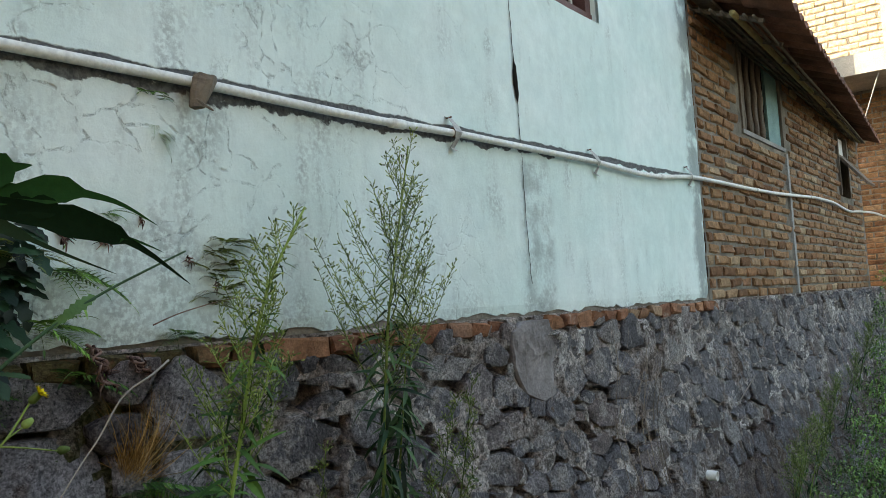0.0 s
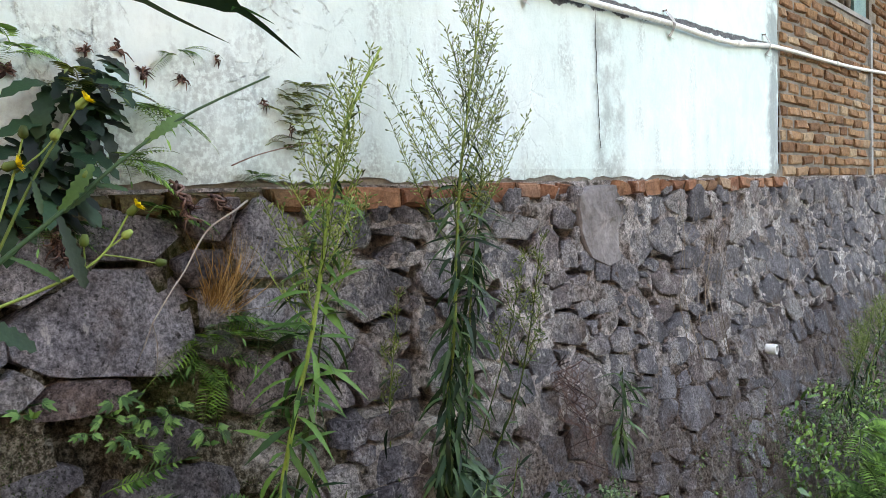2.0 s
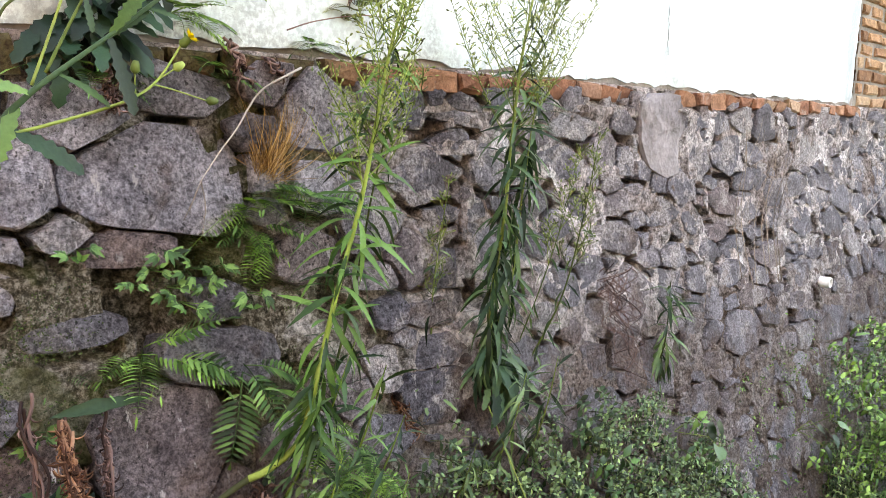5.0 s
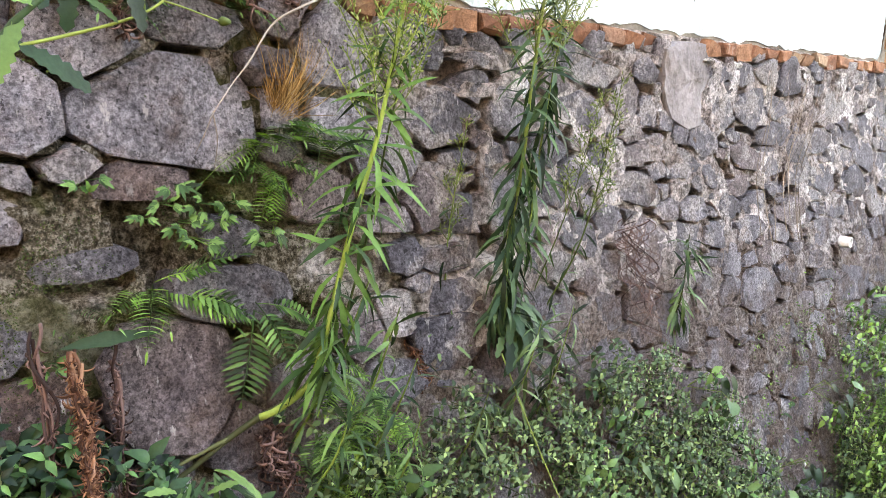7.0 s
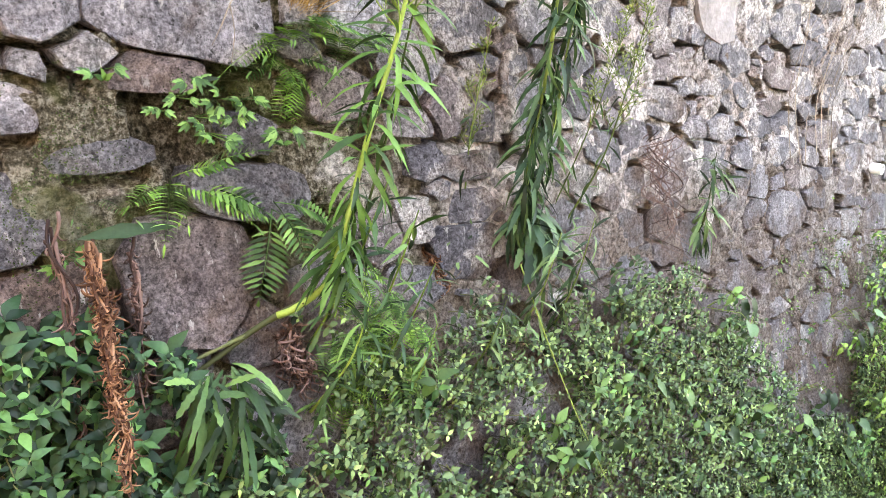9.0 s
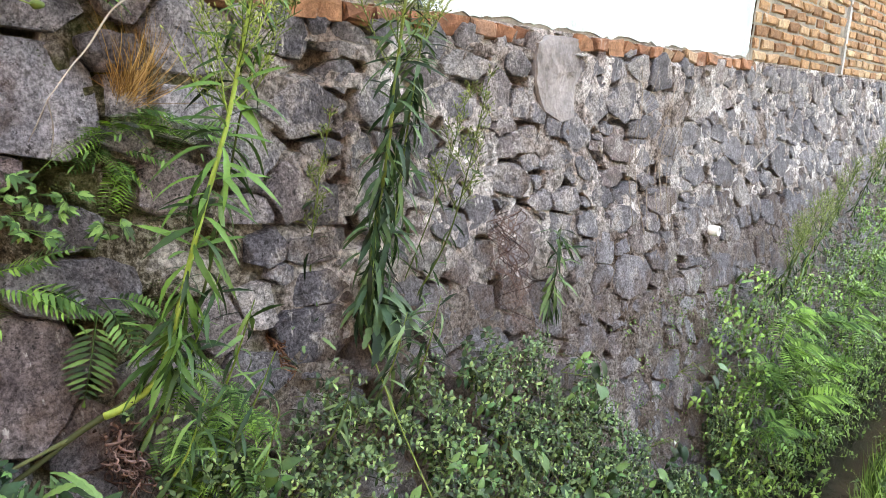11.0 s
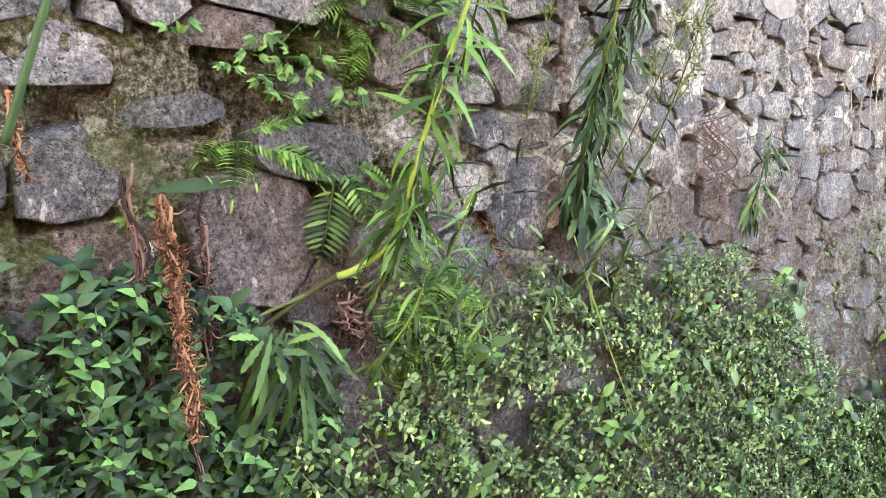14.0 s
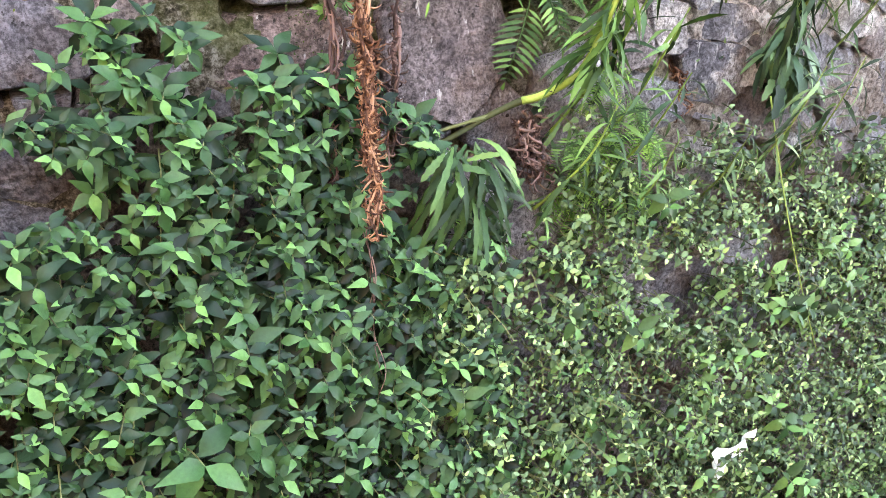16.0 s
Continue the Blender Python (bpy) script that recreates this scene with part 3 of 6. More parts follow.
def build_brick_backing():
    s = Shape()
    xs = grid_lines(BX0, BX1, 0.06, BWIN[:2] + BWIN2[:2])
    zs = grid_lines(BFOOT - 0.06, BTOP + 0.3, 0.05, BWIN[2:] + BWIN2[2:])
    v = [(x, 0.014 + 0.006 * wob(x, 0, z, 12) + 0.004 * wob(x, 0, z, 30), z) for z in zs for x in xs]
    n = len(xs)
    f = []
    for k in range(len(zs) - 1):
        for i in range(n - 1):
            mx, mz = (xs[i] + xs[i + 1]) / 2, (zs[k] + zs[k + 1]) / 2
            if not any(w[0] < mx < w[1] and w[2] < mz < w[3] for w in (BWIN, BWIN2)):
                f.append((k * n + i, k * n + i + 1, (k + 1) * n + i + 1, (k + 1) * n + i))
    s.add(v, f)
    for w in (BWIN, BWIN2):
        s.box(w[0] - 0.02, w[1] + 0.02, 0.022, 0.12, w[2] - 0.03, w[2] - 0.001)
        s.box(w[0] - 0.03, w[0] - 0.001, 0.022, 0.12, w[2], w[3])
        s.box(w[1] + 0.001, w[1] + 0.03, 0.022, 0.12, w[2], w[3])
    part("joint_mortar", s, JOINT, wall_brick)
    b = Shape()
    b.box(BX0, BX1, 0.20, 0.25, -2.0, BTOP + 0.6)
    b.box(BX1 - 0.12, BX1 - 0.006, 0.03, 5.0, -2.0, BTOP + 0.25)
    # unseen rear wall, made tall to shade the far house's lower storey
    b.box(BX0 + 0.2, BX1, 4.9, 5.0, -2.0, 4.75)
    part("unseen_closing_wall", b, CONCRETE, wall_brick)
    # black panels close the windows where the rooms would be dark
    for w in (BWIN, BWIN2):
        part("unlit_room_panel", Shape().box(w[0] - 0.02, w[1] + 0.02, 0.13, 0.14, w[2] - 0.02, w[3] + 0.02), VOID, wall_brick, "black panel in place of the unlit room")
    # concrete post
    c = Shape()
    zs = np.arange(BFOOT - 0.03, 0.82, 0.04)
    ring = []
    for z in zs:
        w = 0.030 + 0.008 * wob(0, 3, z, 7)
        x = 6.60 + 0.008 * wob(0, 0, z, 3)
        ring += [(x - w, 0.02, z), (x - w + 0.006, -0.006, z), (x + w - 0.006, -0.008, z), (x + w, 0.02, z)]
    c.add(ring, [(4 * k + i, 4 * k + i + 1, 4 * k + i + 5, 4 * k + i + 4) for k in range(len(zs) - 1) for i in range(3)])
    part("concrete_post", c, CONCRETE, wall_brick, "narrow grey concrete post")


build_brick_backing()


def brick_mesh(length, high, deep, seed, rough=0.005):
    """One worn brick: centre of its face at the origin, running along x, face towards -y."""
    r = random.Random(seed)
    s = Shape()
    a, b, e = length / 2, high / 2, 0.007

    def j():
        return r.uniform(-rough, rough)

    back = [(-a, deep, -b), (a, deep, -b), (a, deep, b), (-a, deep, b)]
    edge = [(x + j(), 0.008 + j() * 0.6, z + j() * 0.7) for x, _, z in back]
    face = [(x - math.copysign(e, x) + j(), j() * 0.8, z - math.copysign(e, z) + j() * 0.6) for x, _, z in edge]
    f = [(8, 9, 10, 11)]
    for k in range(4):
        q = (k + 1) % 4
        f += [(k, q, 4 + q, 4 + k), (4 + k, 4 + q, 8 + q, 8 + k)]
    return s.add(back + edge + face, f)


STRETCHERS = [brick_mesh(0.196 + 0.012 * (i % 3), 0.052, 0.03, i, 0.006) for i in range(6)]
HEADERS = [brick_mesh(0.100 + 0.006 * (i % 3), 0.052, 0.05, 20 + i, 0.012) for i in range(6)]
LONGS = [brick_mesh(0.165 + 0.01 * i, 0.050, 0.05, 40 + i, 0.012) for i in range(4)]
STRETCHER_MESH = [s.mesh("brick", BRICK) for s in STRETCHERS]
HEADER_MESH = [s.mesh("brick", RED_BRICK) for s in HEADERS]
LONG_MESH = [s.mesh("brick", RED_BRICK) for s in LONGS]


def set_piece(ob, x, y, z, tilt=0.0, sx=1.0, sz=1.0):
    ob.location, ob.scale = (x, y, z), (sx, 1.0, sz)
    ob.rotation_euler = (0, tilt, 0)
    return ob


def build_bricks():
    rest = Shape()
    row = 0
    z = BFOOT + 0.03
    while z < BTOP + 0.2:
        x = BX0 + 0.03 + (0.115 if row % 2 else 0.0)
        if row % 2:
            first = (BX0 + 0.065, 0.42)
        else:
            first = None
        spots = ([first] if first else []) + [(x + 0.11 + 0.232 * k, 1.0) for k in range(int((BX1 - 0.05 - x) / 0.232))]
        for cx, sx in spots:
            half = 0.105 * sx
            blocked = any(w[0] - half + 0.01 < cx < w[1] + half - 0.01 and w[2] - 0.03 < z < w[3] + 0.02 for w in (BWIN, BWIN2))
            if blocked or (abs(cx - 6.60) < 0.075 and z < 0.84):
                if blocked or sx < 1 or abs(cx - 6.60) < 0.03:
                    continue
                side = math.copysign(1, cx - 6.60)
                cx, sx = 6.60 + side * 0.09, 0.5
            zz = z + 0.006 * wob(cx, 0, z, 2.0) + 0.010 * wob(cx, 0, 0, 0.7)
            y = 0.000 + 0.006 * wob(cx, 7, z, 8) + rnd.uniform(-0.004, 0.004)
            k = rnd.randrange(6)
            tilt = rnd.uniform(-0.05, 0.05)
            if cx < 6.9 and z < 1.05:
                set_piece(part("brick", STRETCHER_MESH[k], BRICK, wall_brick), cx, y, zz, tilt, sx * rnd.uniform(0.86, 1.02), rnd.uniform(0.88, 1.12))
            else:
                rest.add(STRETCHERS[k].v[0], STRETCHERS[k].f, Matrix.Translation((cx, y, zz)) @ Matrix.Rotation(tilt, 4, "Y") @ Matrix.Diagonal((sx, 1, 1, 1)))
        z += 0.0675
        row += 1
    m = BRICK.copy()
    info = [n for n in m.node_tree.nodes if n.bl_idname == "ShaderNodeObjectInfo"][0]
    geo = [n for n in m.node_tree.nodes if n.bl_idname == "ShaderNodeNewGeometry"][0]
    for link in list(info.outputs["Random"].links):
        m.node_tree.links.new(geo.outputs["Random Per Island"], link.to_socket)
    tagged(part("far_bricks", rest, m, wall_brick), kind="stuff")
    return m


BRICK_MANY = build_bricks()
# brick paled so that its colour carries the glare of the sun
PALE_BRICK = brick_material("overexposed_brick", ((0.36, 0.25, 0.16), (0.46, 0.34, 0.23), (0.52, 0.42, 0.30), (0.40, 0.29, 0.19)))


def build_brick_windows():
    x0, x1, z0, z1 = BWIN
    root = thing("window_2", "barred window with grey wooden bars and a teal board", "window", kind="structure")
    part("window_sill", Shape().box(x0, x1, 0.0, 0.09, z0, z0 + 0.03), CONCRETE, root)
    part("lintel", Shape().box(x0, x1, 0.01, 0.09, z1 - 0.045, z1), OLDWOOD, root)
    part("jamb", Shape().box(x0, x0 + 0.045, 0.0, 0.09, z0 + 0.032, z1 - 0.047), OLDWOOD, root)
    part("jamb", Shape().box(x1 - 0.04, x1, 0.0, 0.09, z0 + 0.032, z1 - 0.047), OLDWOOD, root)
    for i in range(4):
        x = x0 + 0.125 + i * 0.155
        zs = np.linspace(z0 + 0.03, z1 - 0.045, 9)
        pts = [(x + 0.012 * wob(i, 0, z, 3), 0.035, z) for z in zs]
        rad = [0.020 + (0.006 if k % 3 == 1 else 0.0) for k in range(9)]
        part("bar", Shape().tube(pts, rad, 8), OLDWOOD, root, smooth=True)
    part("board", Shape().box(x1 - 0.38, x1 - 0.045, 0.020, 0.040, z0 + 0.033, z1 - 0.05), TEAL, root, "teal painted board")
    x0, x1, z0, z1 = BWIN2
    root = thing("window_3", "small window with a frosted top pane and a shutter propped open", "window", kind="structure")
    part("jamb", Shape().box(x0, x0 + 0.04, -0.01, 0.08, z0, z1), OLDWOOD, root)
    part("jamb", Shape().box(x1 - 0.04, x1, -0.01, 0.08, z0, z1), OLDWOOD, root)
    part("rail", Shape().box(x0 + 0.042, x1 - 0.042, 0.0, 0.07, z1 - 0.24, z1 - 0.20), OLDWOOD, root)
    part("pane", Shape().box(x0 + 0.042, x1 - 0.042, 0.03, 0.036, z1 - 0.198, z1 - 0.01), WHITE, root, "frosted pane")
    sh = part("shutter", Shape().box(x0 + 0.04, x1 - 0.02, -0.012, 0.012, -0.36, 0.0), OLDWOOD, root, "grey wooden shutter propped open")
    sh.location, sh.rotation_euler = (0, -0.01, z1 - 0.24), (radians(-38), 0, 0)


build_brick_windows()

# ---- tiled roof of the brick house ----
EAVE = ((3.9, -0.56), (4.46, -0.525), (5.37, -0.470), (7.02, -0.370), (9.90, -0.175))


def eave_y(x):
    return float(np.interp(x, [e[0] for e in EAVE], [e[1] for e in EAVE]))


def build_roof():
    root = thing("tiled_roof", "low roof of old clay tiles on bamboo and battens", "roof")
    lift = Shape()
    n = 60
    xs = np.linspace(PX1 + 0.03, 9.85, n)
    v = []
    for dz in (0.0, 0.02):
        v += [(x, eave_y(x) * 0.25, 1.262 - eave_y(x) * 0.75 * 0.42 + dz + 0.01 * wob(x, 0, 0, 2)) for x in xs]
        v += [(x, 2.4, 1.25 + (2.4 - eave_y(x)) * 0.42 + dz) for x in xs]
    f = []
    for i in range(n - 1):
        f += [(i, n + i, n + i + 1, i + 1), (2 * n + i, 2 * n + i + 1, 3 * n + i + 1, 3 * n + i), (i, i + 1, 2 * n + i + 1, 2 * n + i)]
    lift.add(v, f)
    part("roof_deck", lift, DARKWOOD, root, "dark timber underside of the roof")
    for k, d in enumerate((0.13, 0.24, 0.18, 0.30, 0.36, 0.42, 0.48)):
        pts = [(x, eave_y(x) + 0.03 + d * (-eave_y(x)) / 0.5, 1.225 + 0.42 * d * (-eave_y(x)) / 0.5 + 0.008 * wob(x, k, 0, 3)) for x in np.arange(PX1 + 0.05, 9.7, 0.15)]
        part("batten", Shape().tube(pts, 0.019 if k == 1 else 0.009, 7), BAMBOO if k == 1 else DARKWOOD, root, "yellow bamboo purlin" if k == 1 else "", smooth=True)
    for x in np.arange(PX1 + 0.15, 9.6, 0.55):
        pts = [(x, eave_y(x) + 0.13, 1.268), (x, 0.4, 1.234 + 0.42 * (0.4 - eave_y(x)))]
        part("rafter", Shape().tube(pts, 0.015, 6), DARKWOOD, root)
    # one barrel tile: an S of clay, laid down the slope
    tile = Shape()
    prof = [(-0.095 + 0.019 * k, 0.030 * math.sin((k / 10) * 2 * math.pi) + 0.022) for k in range(11)]
    v = []
    for y, up in ((0.0, 0.0), (0.27, 0.115)):
        for dz in (0.0, 0.016):
            v += [(px, y, pz + up + dz) for px, pz in prof]
    f = []
    for k in range(10):
        f += [(k, k + 1, 12 + k, 11 + k), (k, 22 + k, 23 + k, k + 1), (11 + k, 12 + k, 34 + k, 33 + k)]
    tile.add(v, f)
    me = tile.mesh("roof_tile", TILE, True)
    for row in range(2):
        x = PX1 + 0.10
        while x < 9.9:
            ob = part("roof_tile", me, TILE, root)
            e = eave_y(x)
            ob.location = (x, e - 0.04 + row * 0.22, 1.275 + row * 0.094 + rnd.uniform(-0.006, 0.006))
            ob.rotation_euler = (rnd.uniform(-0.04, 0.04), rnd.uniform(-0.06, 0.06), rnd.uniform(-0.04, 0.04))
            x += 0.178
    top = Shape()
    for row in range(2, 11):
        for k in range(29):
            x = PX1 + 0.10 + 0.178 * k
            top.add(v, f, Matrix.Translation((x, eave_y(x) - 0.04 + row * 0.22, 1.275 + row * 0.094)))
    tagged(part("upper_tiles", top, TILE, root, smooth=True), kind="stuff")


build_roof()


# ---- the house beyond ----
def build_far_house():
    root = thing("brick_house", "two-storey brick house with a concrete slab, sunlit above", "house")
    X = 11.5
    part("slab", Shape().box(X - 0.45, X + 4.0, -0.9, 5.0, 2.36, 2.62), CONCRETE, root, "raw concrete floor slab")
    s = Shape()
    s.box(X + 0.012, X + 0.2, -0.75, 5.0, 2.624, 6.0)
    s.box(X + 0.55, X + 0.7, -0.75, 5.0, -2.0, 2.356)
    part("wall", s, JOINT, root)
    b = Shape()
    for row in range(34):
        for k in range(22):
            y = -0.72 + 0.24 * k + (0.12 if row % 2 else 0)
            i = (row * 7 + k * 3) % 6
            b.add(STRETCHERS[i].v[0], STRETCHERS[i].f, Matrix.Translation((X + 0.004 * wob(row, k, 0, 1.7), y, 2.68 + 0.085 * row)) @ Matrix.Rotation(-math.pi / 2, 4, "Z") @ Matrix.Diagonal((1.08, 1, 1.32, 1)))
    tagged(part("wall_bricks", b, PALE_BRICK, root), kind="stuff")
    d = Shape()
    for row in range(46):
        for k in range(22):
            y = -0.72 + 0.24 * k + (0.12 if row % 2 else 0)
            i = (row * 5 + k) % 6
            d.add(STRETCHERS[i].v[0], STRETCHERS[i].f, Matrix.Translation((X + 0.54, y, -1.0 + 0.073 * row)) @ Matrix.Rotation(-math.pi / 2, 4, "Z") @ Matrix.Diagonal((1.08, 1, 1.2, 1)))
    tagged(part("lower_bricks", d, BRICK_MANY, root), kind="stuff")
    part("pillar", Shape().box(X - 0.05, X + 0.14, -0.35, -0.17, 2.63, 5.9), CONCRETE, root, "concrete corner pillar")
    part("sheet", Shape().box(X - 0.75, X - 0.72, 0.62, 1.15, 2.3, 2.98), TIN, root, "pale corrugated sheet")
    for k, (y0, z0, y1, z1) in enumerate(((-0.12, 2.36, 0.25, 1.25), (0.42, 2.36, 0.30, 1.5), (-0.75, 1.15, 0.3, 1.05))):
        pts = [(X - 0.35 - 0.2 * t, y0 + (y1 - y0) * t, z0 + (z1 - z0) * t - 0.12 * math.sin(math.pi * t) * (k == 2)) for t in np.linspace(0, 1, 9)]
        part("cable", Shape().tube(pts, 0.008, 5), CABLE, root)


build_far_house()

# ---- stone retaining wall ----
wall_stone = thing("wall_stone", "rubble retaining wall of grey volcanic stone in pale mortar", "wall", kind="structure")
WX0, WX1, WTOP, WFOOT = -1.6, 10.6, -0.30, -2.55
# the stones one knows again: x, z, half width, half height; the largest also with a turn and a taper towards the top
LARGE = ((0.71, -0.53, 0.186, 0.110, 0.03, 0.62), (0.455, -0.55, 0.066, 0.074, 0.0, 0.30), (0.56, -0.435, 0.090, 0.050, 0.0, -0.45), (0.63, -0.66, 0.083, 0.032, -0.05, 0.1), (0.53, -0.79, 0.078, 0.022, 0.05, 0.1),
         (0.78, -0.87, 0.110, 0.047, -0.12, 0.1), (0.65, -1.02, 0.125, 0.108, -0.22, 0.1), (0.61, -1.16, 0.048, 0.036, 0.0, 0.0), (0.79, -0.78, 0.042, 0.038, 0.0, -0.55), (0.91, -0.46, 0.062, 0.036, 0.0, 0.0),
         (1.05, -0.56, 0.075, 0.060, 0.0, 0.0), (0.36, -0.70, 0.085, 0.045, 0.0, 0.0), (0.35, -0.88, 0.070, 0.062, 0.1, 0.2), (0.22, -0.87, 0.045, 0.050, 0.0, 0.1), (0.02, -1.00, 0.088, 0.060, -0.30, 0.2))
MIDDLE = ((1.36, -0.56, 0.145, 0.062), (1.48, -0.48, 0.060, 0.044), (1.49, -0.42, 0.090, 0.023), (1.53, -0.38, 0.072, 0.020), (1.65, -0.54, 0.109, 0.062), (1.29, -0.74, 0.068, 0.060),
          (1.00, -0.70, 0.072, 0.056), (1.37, -0.88, 0.103, 0.033), (1.21, -0.86, 0.045, 0.037), (1.17, -0.97, 0.060, 0.045), (1.35, -0.97, 0.098, 0.040), (1.54, -0.65, 0.058, 0.031),
          (1.86, -0.71, 0.065, 0.042), (2.00, -0.43, 0.119, 0.040), (1.93, -0.54, 0.104, 0.050), (2.17, -0.52, 0.089, 0.075), (2.26, -0.42, 0.063, 0.046), (2.28, -0.54, 0.050, 0.058),
          (2.39, -0.57, 0.054, 0.044), (0.14, -0.94, 0.042, 0.032))
UPPER = ((2.53, -0.455, 0.135, 0.125), (2.76, -0.41, 0.095, 0.034), (2.94, -0.41, 0.093, 0.050), (3.14, -0.39, 0.110, 0.044), (2.77, -0.56, 0.107, 0.064), (3.02, -0.53, 0.150, 0.073), (2.21, -0.67, 0.087, 0.040),
         (2.18, -0.78, 0.118, 0.055), (2.46, -0.71, 0.114, 0.049), (2.69, -0.77, 0.102, 0.045), (2.95, -0.70, 0.111, 0.047), (2.52, -0.87, 0.084, 0.046), (2.70, -0.96, 0.119, 0.052),
         (3.31, -0.94, 0.164, 0.055), (2.01, -0.98, 0.078, 0.049), (2.14, -1.12, 0.092, 0.055), (2.58, -1.12, 0.065, 0.040), (2.72, -1.17, 0.099, 0.057), (2.98, -1.19, 0.173, 0.083), (2.54, -1.24, 0.044, 0.056))
LOWER = ((3.27, -1.40, 0.087, 0.049), (3.49, -1.47, 0.131, 0.105), (3.08, -1.39, 0.085, 0.062), (2.77, -1.31, 0.085, 0.036), (2.59, -1.36, 0.107, 0.049), (2.82, -1.43, 0.097, 0.049),
         (3.11, -1.50, 0.125, 0.045), (3.20, -1.61, 0.142, 0.059), (3.07, -1.68, 0.161, 0.058), (2.67, -1.63, 0.090, 0.084), (1.89, -1.38, 0.072, 0.046), (3.12, -1.84, 0.135, 0.070),
         (2.60, -1.78, 0.067, 0.070), (3.86, -1.14, 0.111, 0.055), (3.59, -1.23, 0.109, 0.039), (3.57, -1.31, 0.135, 0.071), (3.38, -1.31, 0.125, 0.038), (3.10, -1.08, 0.137, 0.046), (3.25, -1.16, 0.119, 0.054))
BEYOND = ((3.86, -0.51, 0.156, 0.080), (4.13, -0.50, 0.123, 0.060), (4.28, -0.62, 0.150, 0.055), (3.94, -0.75, 0.115, 0.051), (4.06, -0.86, 0.157, 0.077), (3.55, -0.54, 0.134, 0.058), (3.40, -0.80, 0.101, 0.050),
          (3.26, -0.53, 0.100, 0.044), (2.02, -0.67, 0.061, 0.040), (3.21, -0.63, 0.145, 0.045), (3.67, -0.67, 0.144, 0.054), (3.70, -0.83, 0.147, 0.067), (2.98, -0.88, 0.131, 0.047), (2.89, -0.81, 0.115, 0.035),
          (4.60, -0.62, 0.165, 0.066), (6.07, -0.64, 0.226, 0.065), (4.50, -0.80, 0.133, 0.066), (5.00, -0.82, 0.248, 0.104))
FARTHER = ((4.81, -1.10, 0.233, 0.084), (4.31, -1.10, 0.107, 0.063), (4.56, -1.28, 0.140, 0.065), (5.50, -0.83, 0.230, 0.067), (6.39, -0.85, 0.300, 0.089), (5.69, -1.09, 0.260, 0.100), (5.12, -0.50, 0.220, 0.053), (4.62, -0.46, 0.150, 0.050))
TURNS = {k[:2]: k[4:] for k in LARGE}
TURNS[(2.53, -0.455)] = (0.0, -0.5)
KNOWN = tuple(k[:4] for k in LARGE) + MIDDLE + UPPER + LOWER + BEYOND + FARTHER


def lay_stones():
    r = random.Random(11)
    seeds = list(KNOWN)
    cell = 0.3
    table = {}

    def add(s):
        table.setdefault((int(s[0] // cell), int(s[1] // cell)), []).append(s)

    def near(x, z, reach=2):
        cx, cz = int(x // cell), int(z // cell)
        for i in range(-reach, reach + 1):
            for k in range(-reach, reach + 1):
                yield from table.get((cx + i, cz + k), ())

    for s in seeds:
        add(s)
    for size, tries in ((1.3, 900), (0.95, 2600), (0.7, 5200), (0.5, 5600), (0.36, 4200), (0.25, 2600)):
        for _ in range(tries):
            x, z = r.uniform(WX0, WX1), r.uniform(WFOOT, WTOP - 0.04)
            rx = (0.115 if x < 1.1 else 0.105 if x < 2.6 else 0.125) * size * r.uniform(0.75, 1.3)
            rz = (0.085 if x < 1.1 else 0.070) * size * r.uniform(0.75, 1.2)
            if z + rz * 0.8 > WTOP - 0.02:
                continue
            if x < 1.15 and -0.98 < z < -0.64:
                continue  # this bay is mostly mortar and earth
            if all(((x - s[0]) / (rx + s[2])) ** 2 + ((z - s[1]) / (rz + s[3])) ** 2 > 0.76 for s in near(x, z)):
                s = (x, z, rx, rz)
                seeds.append(s)
                add(s)
    return seeds, near


def reach_of(s, dx, dz):
    d = math.hypot(dx, dz) + 1e-9
    return 1 / math.sqrt((dx / d / s[2]) ** 2 + (dz / d / s[3]) ** 2)


def clip(poly, nx, nz, c):
    out = []
    for i, p in enumerate(poly):
        q = poly[(i + 1) % len(poly)]
        a, b = p[0] * nx + p[1] * nz - c, q[0] * nx + q[1] * nz - c
        if a <= 0:
            out.append(p)
        if a * b < 0:
            t = a / (a - b)
            out.append((p[0] + t * (q[0] - p[0]), p[1] + t * (q[1] - p[1])))
    return out


